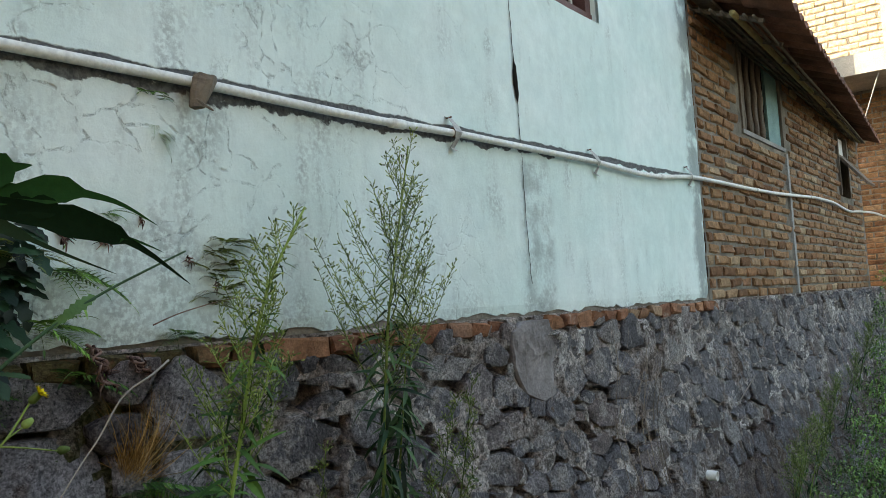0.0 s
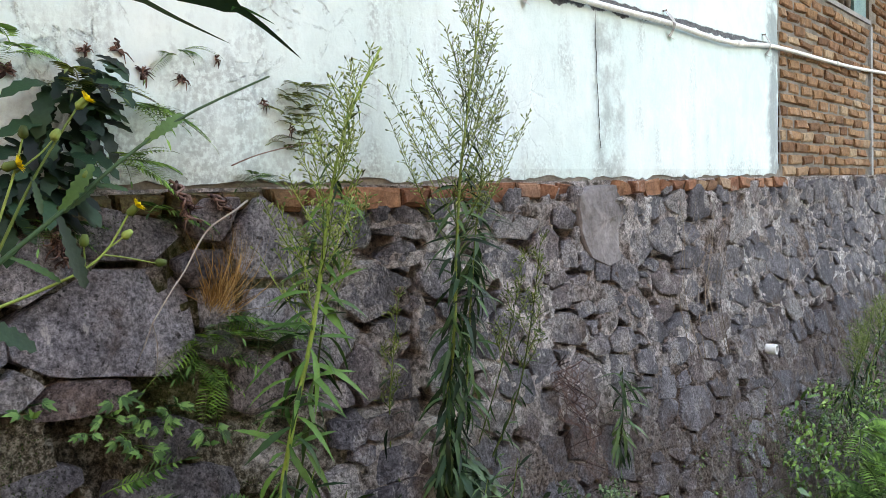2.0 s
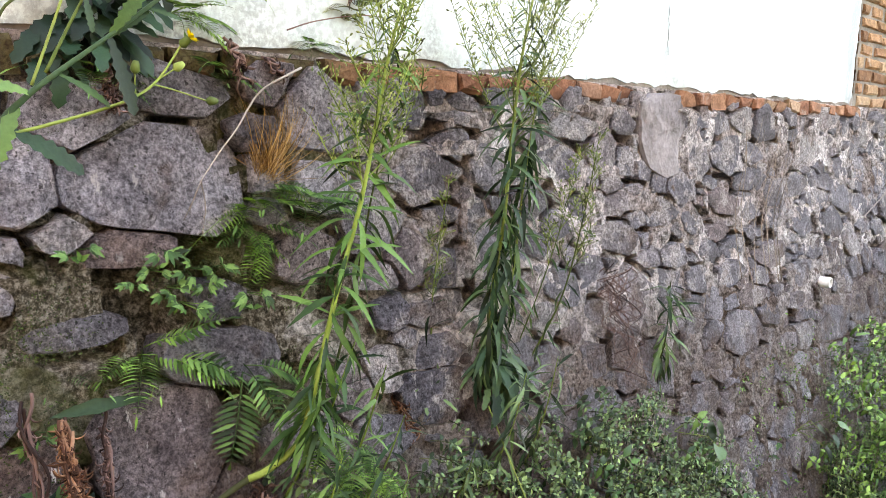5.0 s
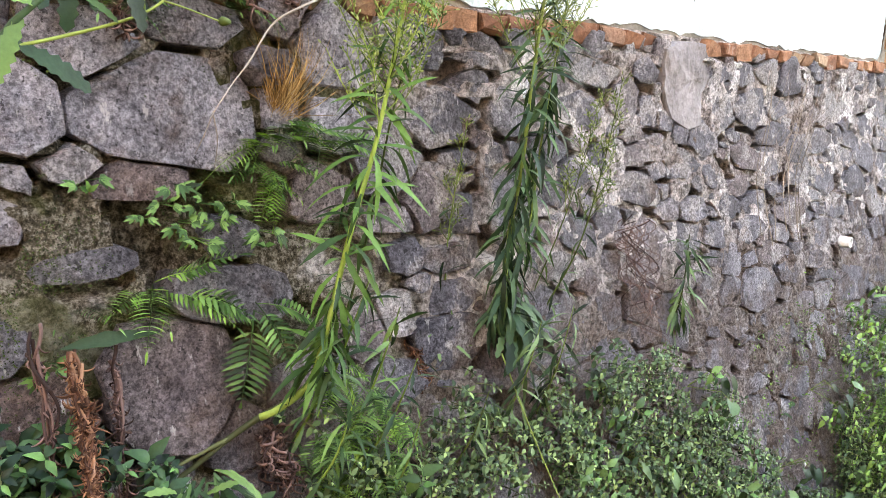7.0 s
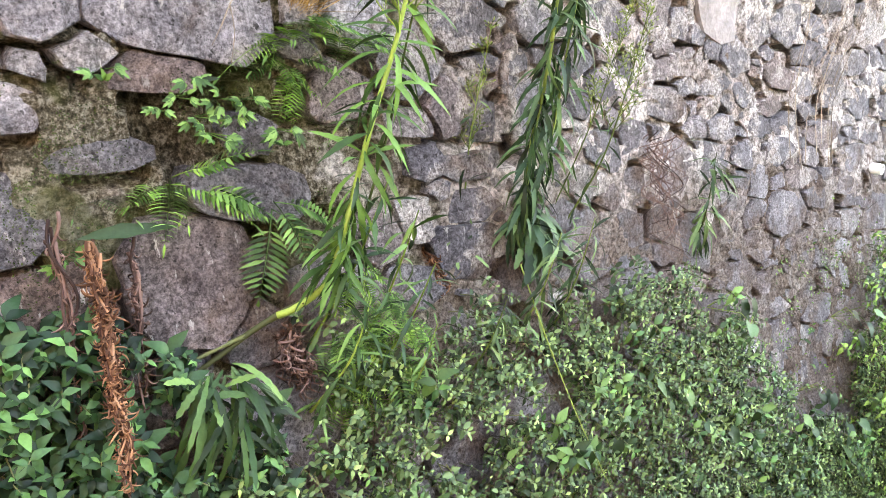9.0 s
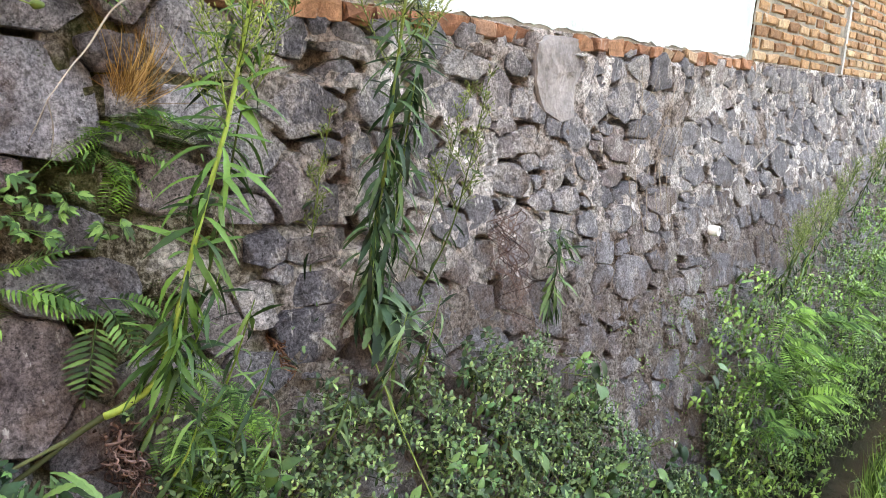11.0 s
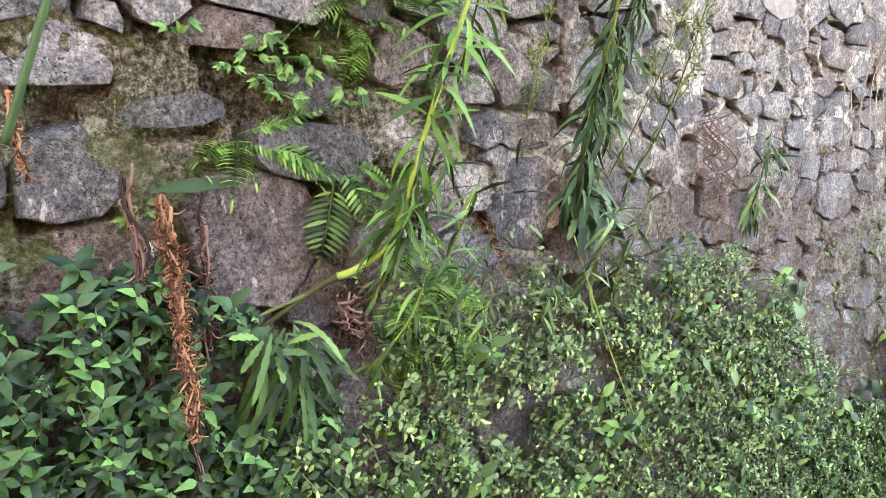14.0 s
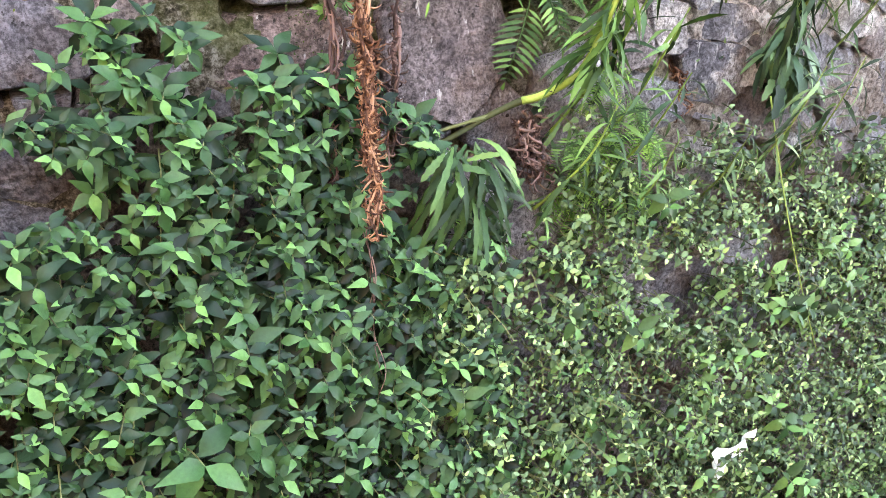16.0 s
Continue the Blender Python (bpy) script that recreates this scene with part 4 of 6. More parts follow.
def stone_shape(s, near, fine):
    """An angular block cut by its neighbours, its broken face a little proud of the mortar. Its own origin lies at the stone's middle."""
    x, z, rx, rz = s
    r = random.Random(int(x * 977 + z * 3571))
    known = s in KNOWN
    turn, taper = TURNS.get((x, z), (r.uniform(-0.22, 0.22), r.uniform(-0.35, 0.45)))
    n = r.choice((4, 5, 5, 6)) if rx < 0.1 else r.choice((5, 6, 7))
    loose = 1.0
    if (x, z) in TURNS:
        n, loose = 9, 0.35
    grow = 1.16 if known else 1.32
    start = r.uniform(0, 1)
    poly = []
    for i in range(n):
        a = 2 * math.pi * (i + start + loose * r.uniform(-0.30, 0.30)) / n
        c, q = math.cos(a), math.sin(a)
        k = grow * (1.01 + loose * r.uniform(-0.13, 0.13)) * (abs(c) ** 3.4 + abs(q) ** 3.4) ** (-1 / 3.4)
        px, pz = c * k * (1 - taper * 0.5 * (q * k + 0.3)), q * k
        px, pz = px * rx, pz * rz
        poly.append((px * math.cos(turn) - pz * math.sin(turn), px * math.sin(turn) + pz * math.cos(turn)))
    for o in () if abs(x - 2.53) < 0.001 else near(x, z):
        dx, dz = o[0] - x, o[1] - z
        d = math.hypot(dx, dz)
        if 1e-6 < d < 0.7:
            a, b = reach_of(s, dx, dz), reach_of(o, dx, dz)
            # the cut lies across the line of centres, squashed as the stones are
            nx, nz = dx / (rx + o[2]) ** 2, dz / (rz + o[3]) ** 2
            m = math.hypot(nx, nz)
            nx, nz = nx / m, nz / m
            at = d * a / (a + b)
            poly = clip(poly, nx, nz, at * (nx * dx + nz * dz) / d - r.choice((0.001, 0.002, 0.005, 0.010) if x < 1.3 else (0.001, 0.004, 0.007, 0.011)))
            if len(poly) < 3:
                return None
    poly = clip(poly, 0, 1, WTOP - 0.015 - z)
    if len(poly) < 3:
        return None
    # subdivide the outline, keeping its corners
    pts = np.array(poly)
    seg = np.linalg.norm(np.roll(pts, -1, 0) - pts, axis=1)
    if seg.sum() < 0.08:
        return None
    step = seg.sum() / (24 if fine else 13)
    ring = []
    for i in range(len(pts)):
        cuts = max(1, int(round(seg[i] / step)))
        if seg[i] < step * 0.3:
            continue
        ring += [pts[i] + (pts[(i + 1) % len(pts)] - pts[i]) * k / cuts for k in range(cuts)]
    if len(ring) < 4:
        return None
    ring = np.array(ring)
    ring += np.array([(0.005 * wob(p[0] + x, 0, p[1] + z, 55), 0.005 * wob(p[0] + x, 5, p[1] + z, 55)) for p in ring])
    mid = ring.mean(0)
    old = x < 1.3
    proud = r.uniform(0.016, 0.028) if x < 0.40 else r.uniform(0.030, 0.046) if old else r.uniform(0.018, 0.031)
    if abs(x - 2.53) < 0.01:
        proud = 0.033
    tx, tz = (r.uniform(-0.10, 0.10), r.uniform(-0.06, 0.12)) if old else (r.uniform(-0.07, 0.07), r.uniform(-0.08, 0.10))
    size = (rx + rz) / 2
    cuts = []
    for _ in range(r.choice((1, 2, 2, 3))):
        a = r.uniform(0, 2 * math.pi)
        cuts.append((math.cos(a), math.sin(a), size * r.uniform(0.35, 0.85), r.uniform(0.15, 0.45)))
    v = []
    levels = [(1.0, 0.05, 0), (0.998, -0.70, 1), (0.975, -0.97, 1), (0.80, -1.0, 1), (0.52, -1.0, 1), (0.25, -1.0, 1)] if fine else [(1.0, 0.05, 0), (0.99, -0.7, 1), (0.93, -1.0, 1), (0.5, -1.0, 1)]
    for scale, out, on in levels:
        for p in ring:
            q = mid + (p - mid) * scale
            y = wall_face(z + q[1]) - wall_face(z)
            y += out * proud + (tx * q[0] + tz * q[1] if on else 0.03)
            if on:
                y += 0.007 * wob(q[0] + x, 3, q[1] + z, 11) + 0.006 * wob(q[0] + x, 8, q[1] + z, 34) + 0.003 * wob(q[0] + x, 2, q[1] + z, 80)
                y += min(proud * 0.6, max([0.0] + [g * (q[0] * c + q[1] * e - o) for c, e, o, g in cuts]))
            v.append((q[0], y, q[1]))
    v.append((mid[0], -proud * 1.01 + 0.007 * wob(x, 3, z, 11), mid[1]))
    m = len(ring)
    f = [(k * m + i, k * m + (i + 1) % m, (k + 1) * m + (i + 1) % m, (k + 1) * m + i) for k in range(len(levels) - 1) for i in range(m)]
    last = (len(levels) - 1) * m
    f += [(last + i, last + (i + 1) % m, len(v) - 1) for i in range(m)]
    return Shape().add(v, f)


def build_stone_wall():
    s = Shape()
    xs = grid_lines(WX0 - 2.4, -0.3, 0.2) + grid_lines(-0.24, 5.0, 0.017) + grid_lines(5.06, WX1, 0.06)
    zs = grid_lines(WFOOT, -1.8, 0.03)[:-1] + grid_lines(-1.8, WTOP, 0.017)
    v = []
    deep = KNOWN[:18] + KNOWN[19:22] + KNOWN[30:33] + KNOWN[40:42]  # dark hollows under these
    for z in zs:
        for x in xs:
            y = wall_face(z) - (0.012 if x < 1.25 else 0.019) + 0.014 * wob(x, 0, z, 5) + 0.013 * wob(x, 4, z, 17) + 0.010 * wob(x, 9, z, 45) + (0.022 if z > -0.365 else 0.0)
            hole = wob(x, 15, z, 10)
            for k in deep:
                if abs(x - k[0]) < k[2] * 0.85 and 0 < (k[1] - k[3] * 1.02) - z < 0.022:
                    hole = 0.4
            y += (0.045 if x < 1.25 else 0.07) * max(0.0, min(1.0, (hole - 0.20) / 0.06))
            v.append((x, y, z))
    n = len(xs)
    s.add(v, [(k * n + i, k * n + i + 1, (k + 1) * n + i + 1, (k + 1) * n + i) for k in range(len(zs) - 1) for i in range(n - 1)])
    s.box(WX0 - 2.4, WX1, 0.0, 0.4, WTOP - 0.004, WTOP + 0.004)
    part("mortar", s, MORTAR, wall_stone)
    seeds, near = lay_stones()
    near_ones = sorted((k for k in seeds), key=lambda k: (k[0] - 1.9) ** 2 + (k[1] + 0.85) ** 2 * 4.0)
    many = Shape()
    done = 0
    for k in near_ones:
        sh = stone_shape(k, near, k[2] > 0.11 or done < 150)
        if sh is None:
            continue
        if done < 300:
            patch = abs(k[0] - 2.53) < 0.001
            pale = k in KNOWN[:3] or k in (KNOWN[10], KNOWN[11], KNOWN[14])
            ob = part("cement_patch" if patch else "stone", sh, PATCH if patch else PALE_STONE if pale else STONE, wall_stone, "grey cement patch" if patch else "")
            ob.location = (k[0], wall_face(k[1]), k[1])
            done += 1
        else:
            many.add(sh.v[0], sh.f, Matrix.Translation((k[0], wall_face(k[1]), k[1])))
    m = STONE.copy()
    info = [q for q in m.node_tree.nodes if q.bl_idname == "ShaderNodeObjectInfo"][0]
    geo = [q for q in m.node_tree.nodes if q.bl_idname == "ShaderNodeNewGeometry"][0]
    for link in list(info.outputs["Random"].links):
        m.node_tree.links.new(geo.outputs["Random Per Island"], link.to_socket)
    tagged(part("far_stones", many, m, wall_stone), kind="stuff")


build_stone_wall()


def build_brick_band():
    """The levelling course of bricks between the stones and the plaster."""
    root = thing("brick_course", "levelling course of red bricks, chipped, under the plaster", "brick course", kind="structure")
    part("bed_mortar", Shape().box(-1.5, PX1, 0.012, 0.15, WTOP - 0.075, PFOOT + 0.03), JOINT, root)
    x = 2.69
    while x < PX1 - 0.02:
        k = rnd.randrange(6)
        set_piece(part("brick", HEADER_MESH[k], RED_BRICK, root), x, -0.032 + rnd.uniform(-0.012, 0.010), -0.328 + 0.008 * wob(x, 0, 0, 3), rnd.uniform(-0.04, 0.04), rnd.uniform(0.88, 1.06))
        x += 0.122
    x = 2.36
    row = [0.10, 0.10, 0.10, 0.16, 0.10, 0.10, 0.10, 0.16, 0.10, 0.10, 0.10, 0.10]
    for L in row:
        x -= L / 2 + 0.008
        me = HEADER_MESH[rnd.randrange(6)] if L < 0.15 else LONG_MESH[rnd.randrange(4)]
        set_piece(part("brick", me, RED_BRICK, root), x, -0.032 + rnd.uniform(-0.012, 0.014), -0.330 + 0.006 * wob(x, 0, 0, 3), rnd.uniform(-0.05, 0.05))
        x -= L / 2 + 0.008
    while x > -0.6:
        L = rnd.choice((0.10, 0.10, 0.185))
        x -= L / 2 + 0.012
        me = HEADER_MESH[rnd.randrange(6)] if L < 0.15 else LONG_MESH[rnd.randrange(4)]
        set_piece(part("brick", me, RED_BRICK, root), x, -0.030 + rnd.uniform(-0.01, 0.012), -0.335 + rnd.uniform(-0.006, 0.006), rnd.uniform(-0.07, 0.07))
        x -= L / 2 + 0.012


build_brick_band()


def build_drain():
    root = thing("drain_pipe", "short white plastic drain pipe stub in the stone wall", "pipe", at=(3.80, wall_face(-1.11), -1.11))
    s = Shape()
    n = 14
    v = []
    for y, r in ((0.06, 0.024), (-0.075, 0.024), (-0.075, 0.019), (0.05, 0.019)):
        v += [(math.cos(a) * r, y, math.sin(a) * r) for a in np.arange(n) * 2 * math.pi / n]
    s.add(v, [(k * n + i, k * n + (i + 1) % n, (k + 1) * n + (i + 1) % n, (k + 1) * n + i) for k in range(3) for i in range(n)])
    part("tube", s, PVC, root, smooth=True)
    # near-black disc puts shade at the end of the tube
    part("bore", Shape().tube([(0, 0.04, 0), (0, 0.045, 0)], 0.019, 14), VOID, root, "black disc for the shade in the bore")


build_drain()

# ---- plants: leaves, fronds, stems ----
def leaf(L, W, fold=0.25, droop=0.35, n=5, serr=0.0, widest=0.4, tip=1.4):
    """A leaf blade along +x from its base, folded along the midrib and drooping."""
    v, f = [], []
    for k in range(n + 1):
        t = k / n
        w = (t / widest) ** 0.7 if t < widest else max(0.0, 1 - ((t - widest) / (1 - widest)) ** tip)
        w = W / 2 * w
        if serr and 0 < k < n:
            w *= 1 + serr * (1 if k % 2 else -1)
        x, z = L * t * (1 - 0.18 * droop * t), -droop * L * t * t * 0.55
        v += [(x, -w, z + fold * w), (x, 0, z), (x, w, z + fold * w)]
    for k in range(n):
        a = 3 * k
        f += [(a, a + 1, a + 4, a + 3), (a + 1, a + 2, a + 5, a + 4)]
    return np.array(v), f


def aim(base, way, up=(0, 0, 1), size=1.0):
    """A matrix that lays a leaf's +x along way, its upper side towards up."""
    a = Vector(way).normalized()
    u = Vector(up)
    side = u.cross(a)
    if side.length < 1e-4:
        side = Vector((0, 1, 0)).cross(a)
    side.normalize()
    top = a.cross(side)
    m = Matrix((a, side, top)).transposed().to_4x4()
    return Matrix.Translation(base) @ m @ Matrix.Diagonal((size, size, size, 1))


def smooth_path(points, n):
    p = np.asarray(points, float)
    t = np.linspace(0, len(p) - 1, n)
    out = []
    for q in t:
        i = min(int(q), len(p) - 2)
        u = q - i
        p0, p1, p2, p3 = p[max(i - 1, 0)], p[i], p[i + 1], p[min(i + 2, len(p) - 1)]
        out.append(0.5 * (2 * p1 + (p2 - p0) * u + (2 * p0 - 5 * p1 + 4 * p2 - p3) * u * u + (3 * p1 - p0 - 3 * p2 + p3) * u ** 3))
    return np.array(out)


LANCE = [Shape().add(*leaf(0.118, 0.0138, 0.35, d, 11, 0.12, 0.5, 1.8)) for d in (0.4, 1.0, 1.7)]
LANCE_MESH = {}


def lance_mesh(k, material):
    key = (k, material.name)
    if key not in LANCE_MESH:
        LANCE_MESH[key] = LANCE[k].mesh("leaf", material, True)
    return LANCE_MESH[key]


def bud(s, base, way, L=0.007, r=0.0022):
    a, b = np.array(base), np.array(base) + np.array(way) * L
    s.tube([a, a + (b - a) * 0.35, b], (r * 0.5, r, r * 0.55), 5)


def panicle(stem, heads, path, spread, count, r):
    """Side branches with many small flower heads along the upper stem."""
    n = len(path)
    for k in range(count):
        t = k / count
        i = int(t * (n - 2))
        base = path[i] + (path[i + 1] - path[i]) * r.random()
        ang = r.uniform(0, 2 * math.pi)
        L = spread * (1.0 - 0.72 * t) * r.uniform(0.75, 1.15)
        out = np.array([math.cos(ang), math.sin(ang) * 0.8, 0])
        pts = [base + out * L * q * 0.62 + np.array([0, 0, L * (0.5 * q + 0.42 * q * q)]) for q in np.linspace(0, 1, 5)]
        stem.tube(pts, np.linspace(0.0014, 0.0007, 5), 4)
        for j in range(int(8 + L * 105)):
            q = r.random() ** 0.6 * 0.8 + 0.2
            p = base + out * L * q * 0.62 + np.array([0, 0, L * (0.5 * q + 0.42 * q * q)])
            side = np.array([r.uniform(-1, 1), r.uniform(-1, 1), r.uniform(0.1, 1.2)])
            side /= np.linalg.norm(side)
            l2 = r.uniform(0.008, 0.030) * (1.2 - 0.5 * q)
            stem.tube([p, p + side * l2], 0.0006, 3)
            bud(heads, p + side * l2, side, r.uniform(0.005, 0.009), r.uniform(0.0013, 0.0024))


def tall_weed(points, radius, nleaf, spread, heads_from, branches, label, leaf_size=1.0, material=None, leaf_from=0.04, seed=1, green=None, hang_to=0.0):
    """A horseweed: leafy upright stem, open panicle of small heads at the top."""
    r = random.Random(seed)
    material = material or LEAF
    root = thing("tall_weed", label, "weed", "weeds on the wall", at=tuple(points[0]))
    n = 26
    path = smooth_path(points, n) - np.array(points[0])
    part("stem", Shape().tube(path, np.linspace(radius, radius * 0.3, n), 7), green or STEM, root, smooth=True)
    for k in range(nleaf):
        t = leaf_from + (0.95 - leaf_from) * (k / nleaf) ** 1.15
        i = min(int(t * (n - 1)), n - 2)
        p = path[i] + (path[i + 1] - path[i]) * (t * (n - 1) - i)
        ang = k * 2.4 + r.uniform(-0.4, 0.4)
        up = r.uniform(-0.45, 0.75) - 0.45 * (t < 0.40)
        way = (math.cos(ang), math.sin(ang) * 0.75 - 0.15, up)
        if t < hang_to:
            way = (0.95 * way[0], 0.9 * way[1], r.uniform(-1.5, 0.2))
        ob = part("leaf", lance_mesh(r.randrange(3), material), material, root)
        size = leaf_size * r.uniform(0.75, 1.15) * (1.0 - 0.80 * max(0, (t - heads_from) / (1.02 - heads_from)) if t > heads_from else 1.0)
        ob.matrix_basis = aim(p, way, (r.uniform(-0.7, 0.7), r.uniform(-0.7, 0.3), 1.0), size)
    if branches:
        s, h = Shape(), Shape()
        panicle(s, h, path[int(heads_from * n):], spread, branches, r)
        tagged(part("panicle", s, green or STEM, root), kind="stuff")
        tagged(part("inflorescence", h, BUD, root, "small pale green flower heads"), kind="stuff")
    return root


def build_weeds():
    tall_weed([(0.775, -0.21, -1.085), (0.80, -0.23, -1.07), (0.845, -0.255, -1.03), (0.868, -0.265, -0.97), (0.895, -0.265, -0.882), (0.935, -0.27, -0.735), (0.985, -0.275, -0.58),
               (1.02, -0.28, -0.42), (1.05, -0.28, -0.30), (1.10, -0.28, -0.17), (1.20, -0.28, -0.02)], 0.0076, 180, 0.17, 0.60, 44, "tall bright green horseweed with a leaning stem and pale heads", 0.92, FRESH, 0.27, 3, LIVESTEM, 0.45)
    tall_weed([(0.97, -0.20, -0.95), (1.00, -0.24, -0.75), (1.03, -0.26, -0.55), (1.08, -0.26, -0.42), (1.17, -0.26, -0.36)], 0.003, 18, 0.12, 0.5, 12, "slender side shoot of horseweed with nodding heads", 0.9, LEAF, 0.1, 31)
    tall_weed([(1.47, -0.13, -1.06), (1.465, -0.18, -0.98), (1.475, -0.19, -0.80), (1.497, -0.195, -0.67), (1.512, -0.20, -0.474), (1.527, -0.21, -0.28), (1.56, -0.22, -0.10), (1.633, -0.22, 0.177)],
              0.007, 230, 0.33, 0.56, 54, "tall dark green horseweed with a wide open flower head", 0.88, DEEP, 0.06, 5, None, 0.50)
    tall_weed([(1.50, -0.12, -1.05), (1.53, -0.19, -0.85), (1.56, -0.20, -0.60), (1.58, -0.21, -0.42), (1.62, -0.21, -0.25)], 0.004, 130, 0.10, 0.75, 8, "leafy dark green horseweed beside a taller one", 0.92, DEEP, 0.05, 6, None, 0.7)
    tall_weed([(1.335, -0.10, -1.10), (1.34, -0.11, -0.95), (1.349, -0.11, -0.80), (1.385, -0.12, -0.56)], 0.003, 22, 0.06, 0.55, 12, "small thin horseweed growing from a stone joint", 0.62, DULL, 0.05, 7)
    tall_weed([(1.68, -0.14, -1.07), (1.755, -0.19, -0.89), (1.81, -0.21, -0.68), (1.855, -0.22, -0.46)], 0.003, 34, 0.08, 0.45, 18, "thin yellowish horseweed with sparse narrow leaves", 0.6, DULL, 0.05, 8)
    tall_weed([(1.64, -0.12, -1.05), (1.69, -0.17, -0.85), (1.74, -0.2, -0.66), (1.79, -0.2, -0.50)], 0.002, 14, 0.09, 0.4, 14, "wispy yellow-green flower stalk beside thin weed", 0.45, LEAF, 0.05, 18)
    tall_weed([(2.30, -0.16, -1.27), (2.32, -0.20, -1.12), (2.355, -0.19, -0.92)], 0.004, 95, 0.02, 0.9, 0, "young bluish green leafy weed on the stones", 0.80, DULL, 0.05, 9, None, 0.6)
    for k, (x, z, h, size) in enumerate(((1.06, -1.36, 0.22, 0.5), (1.58, -1.30, 0.30, 0.7), (1.46, -1.28, 0.26, 0.65), (1.27, -1.34, 0.2, 0.5))):
        y = wall_face(z) - 0.04
        tall_weed([(x, y, z), (x + 0.01, y - 0.05, z + h * 0.5), (x + 0.03, y - 0.07, z + h)], 0.003, 46, 0.05, 0.9, 0, "leafy young shoot among the weeds", size, LEAF if k < 1 else DULL, 0.05, 90 + k)
    for k, (pts, n, size) in enumerate((([(0.86, -0.18, -1.18), (0.91, -0.25, -1.02), (0.96, -0.29, -0.84)], 34, 0.9), ([(0.92, -0.20, -1.26), (0.98, -0.27, -1.08), (1.03, -0.30, -0.90)], 34, 0.85),
                                        ([(0.97, -0.20, -1.30), (1.03, -0.27, -1.16), (1.09, -0.29, -1.02)], 30, 0.8), ([(0.84, -0.22, -1.30), (0.89, -0.28, -1.18), (0.92, -0.30, -1.06)], 30, 0.8))):
        tall_weed(pts, 0.0035, n, 0.05, 0.95, 0, "leafy green shoot at the horseweed foot", size * 0.85, LEAF if k % 2 else DEEP, 0.05, 120 + k, LIVESTEM)
    for k, (x, z, h) in enumerate(((4.55, -1.55, 0.55), (4.75, -1.6, 0.62), (4.35, -1.55, 0.42), (5.6, -1.35, 0.5), (5.1, -1.5, 0.55), (6.4, -1.3, 0.55), (7.3, -1.1, 0.5))):
        y = wall_face(z) - 0.08
        tall_weed([(x, y, z), (x + 0.01, y - 0.06, z + h * 0.4), (x + 0.03, y - 0.1, z + h * 0.7), (x + 0.05, y - 0.12, z + h)], 0.004, 40, 0.16, 0.45, 22, "bushy horseweed growing above the ditch", 0.75, DULL, 0.05, 50 + k)


build_weeds()


# ---- ferns ----
def frond_shape(L, pairs, wide, droop, tip_leaf=0.06, narrow=0.16, stalk=0.22):
    s = Shape()
    n = 12
    rach = np.array([(L * t * (1 - 0.12 * droop * t), 0, -droop * L * t * t * 0.5) for t in np.linspace(0, 1, n)])
    s.tube(rach, np.linspace(0.0020, 0.0008, n), 4)
    for k in range(pairs):
        t = stalk + (1 - stalk) * (k + 0.5) / pairs
        i = min(int(t * (n - 1)), n - 2)
        p = rach[i] + (rach[i + 1] - rach[i]) * (t * (n - 1) - i)
        q = (t - stalk) / (1 - stalk)
        l = wide * (math.sin(math.pi * (0.18 + 0.80 * q)) ** 0.8)
        for side in (-1, 1):
            v, f = leaf(l, l * narrow + 0.003, 0.2, 0.5, 3, 0.0, 0.3, 1.6)
            s.add(v, f, aim(p, (0.45, side, 0.12), (0, 0, 1)))
    v, f = leaf(tip_leaf, tip_leaf * 0.2, 0.2, 0.4, 3)
    s.add(v, f, aim(rach[-1], rach[-1] - rach[-2]))
    return s


FRONDS = [frond_shape(0.20, 12, 0.068, 0.9, 0.045, 0.115), frond_shape(0.16, 10, 0.056, 0.6, 0.04, 0.125), frond_shape(0.24, 15, 0.078, 1.2, 0.05, 0.095)]
FROND_MESH = {}


def frond_mesh(k, material):
    key = (k, material.name)
    if key not in FROND_MESH:
        FROND_MESH[key] = FRONDS[k].mesh("frond", material, True)
    return FROND_MESH[key]


def fern(x, y, z, count, size, lean=0.0, material=None, label="small green fern rooted in the wall", seed=0, hang=0.0):
    r = random.Random(seed + int(x * 1000))
    material = material or FERN
    root = thing("fern", label, "fern", "ferns on the wall", at=(x, y, z))
    for k in range(count):
        a = (k + 0.5) / count * math.pi + r.uniform(-0.25, 0.25)
        way = (math.cos(a) + lean, -abs(math.sin(a)) * 0.8 - 0.25, r.uniform(-0.1, 0.6) - hang)
        ob = part("frond", frond_mesh(r.randrange(3), material), material, root)
        ob.matrix_basis = aim((r.uniform(-0.01, 0.01), 0.012, r.uniform(-0.01, 0.01)), way, (0, -0.4, 1), 1.2 * size * r.uniform(0.7, 1.15))
    return root


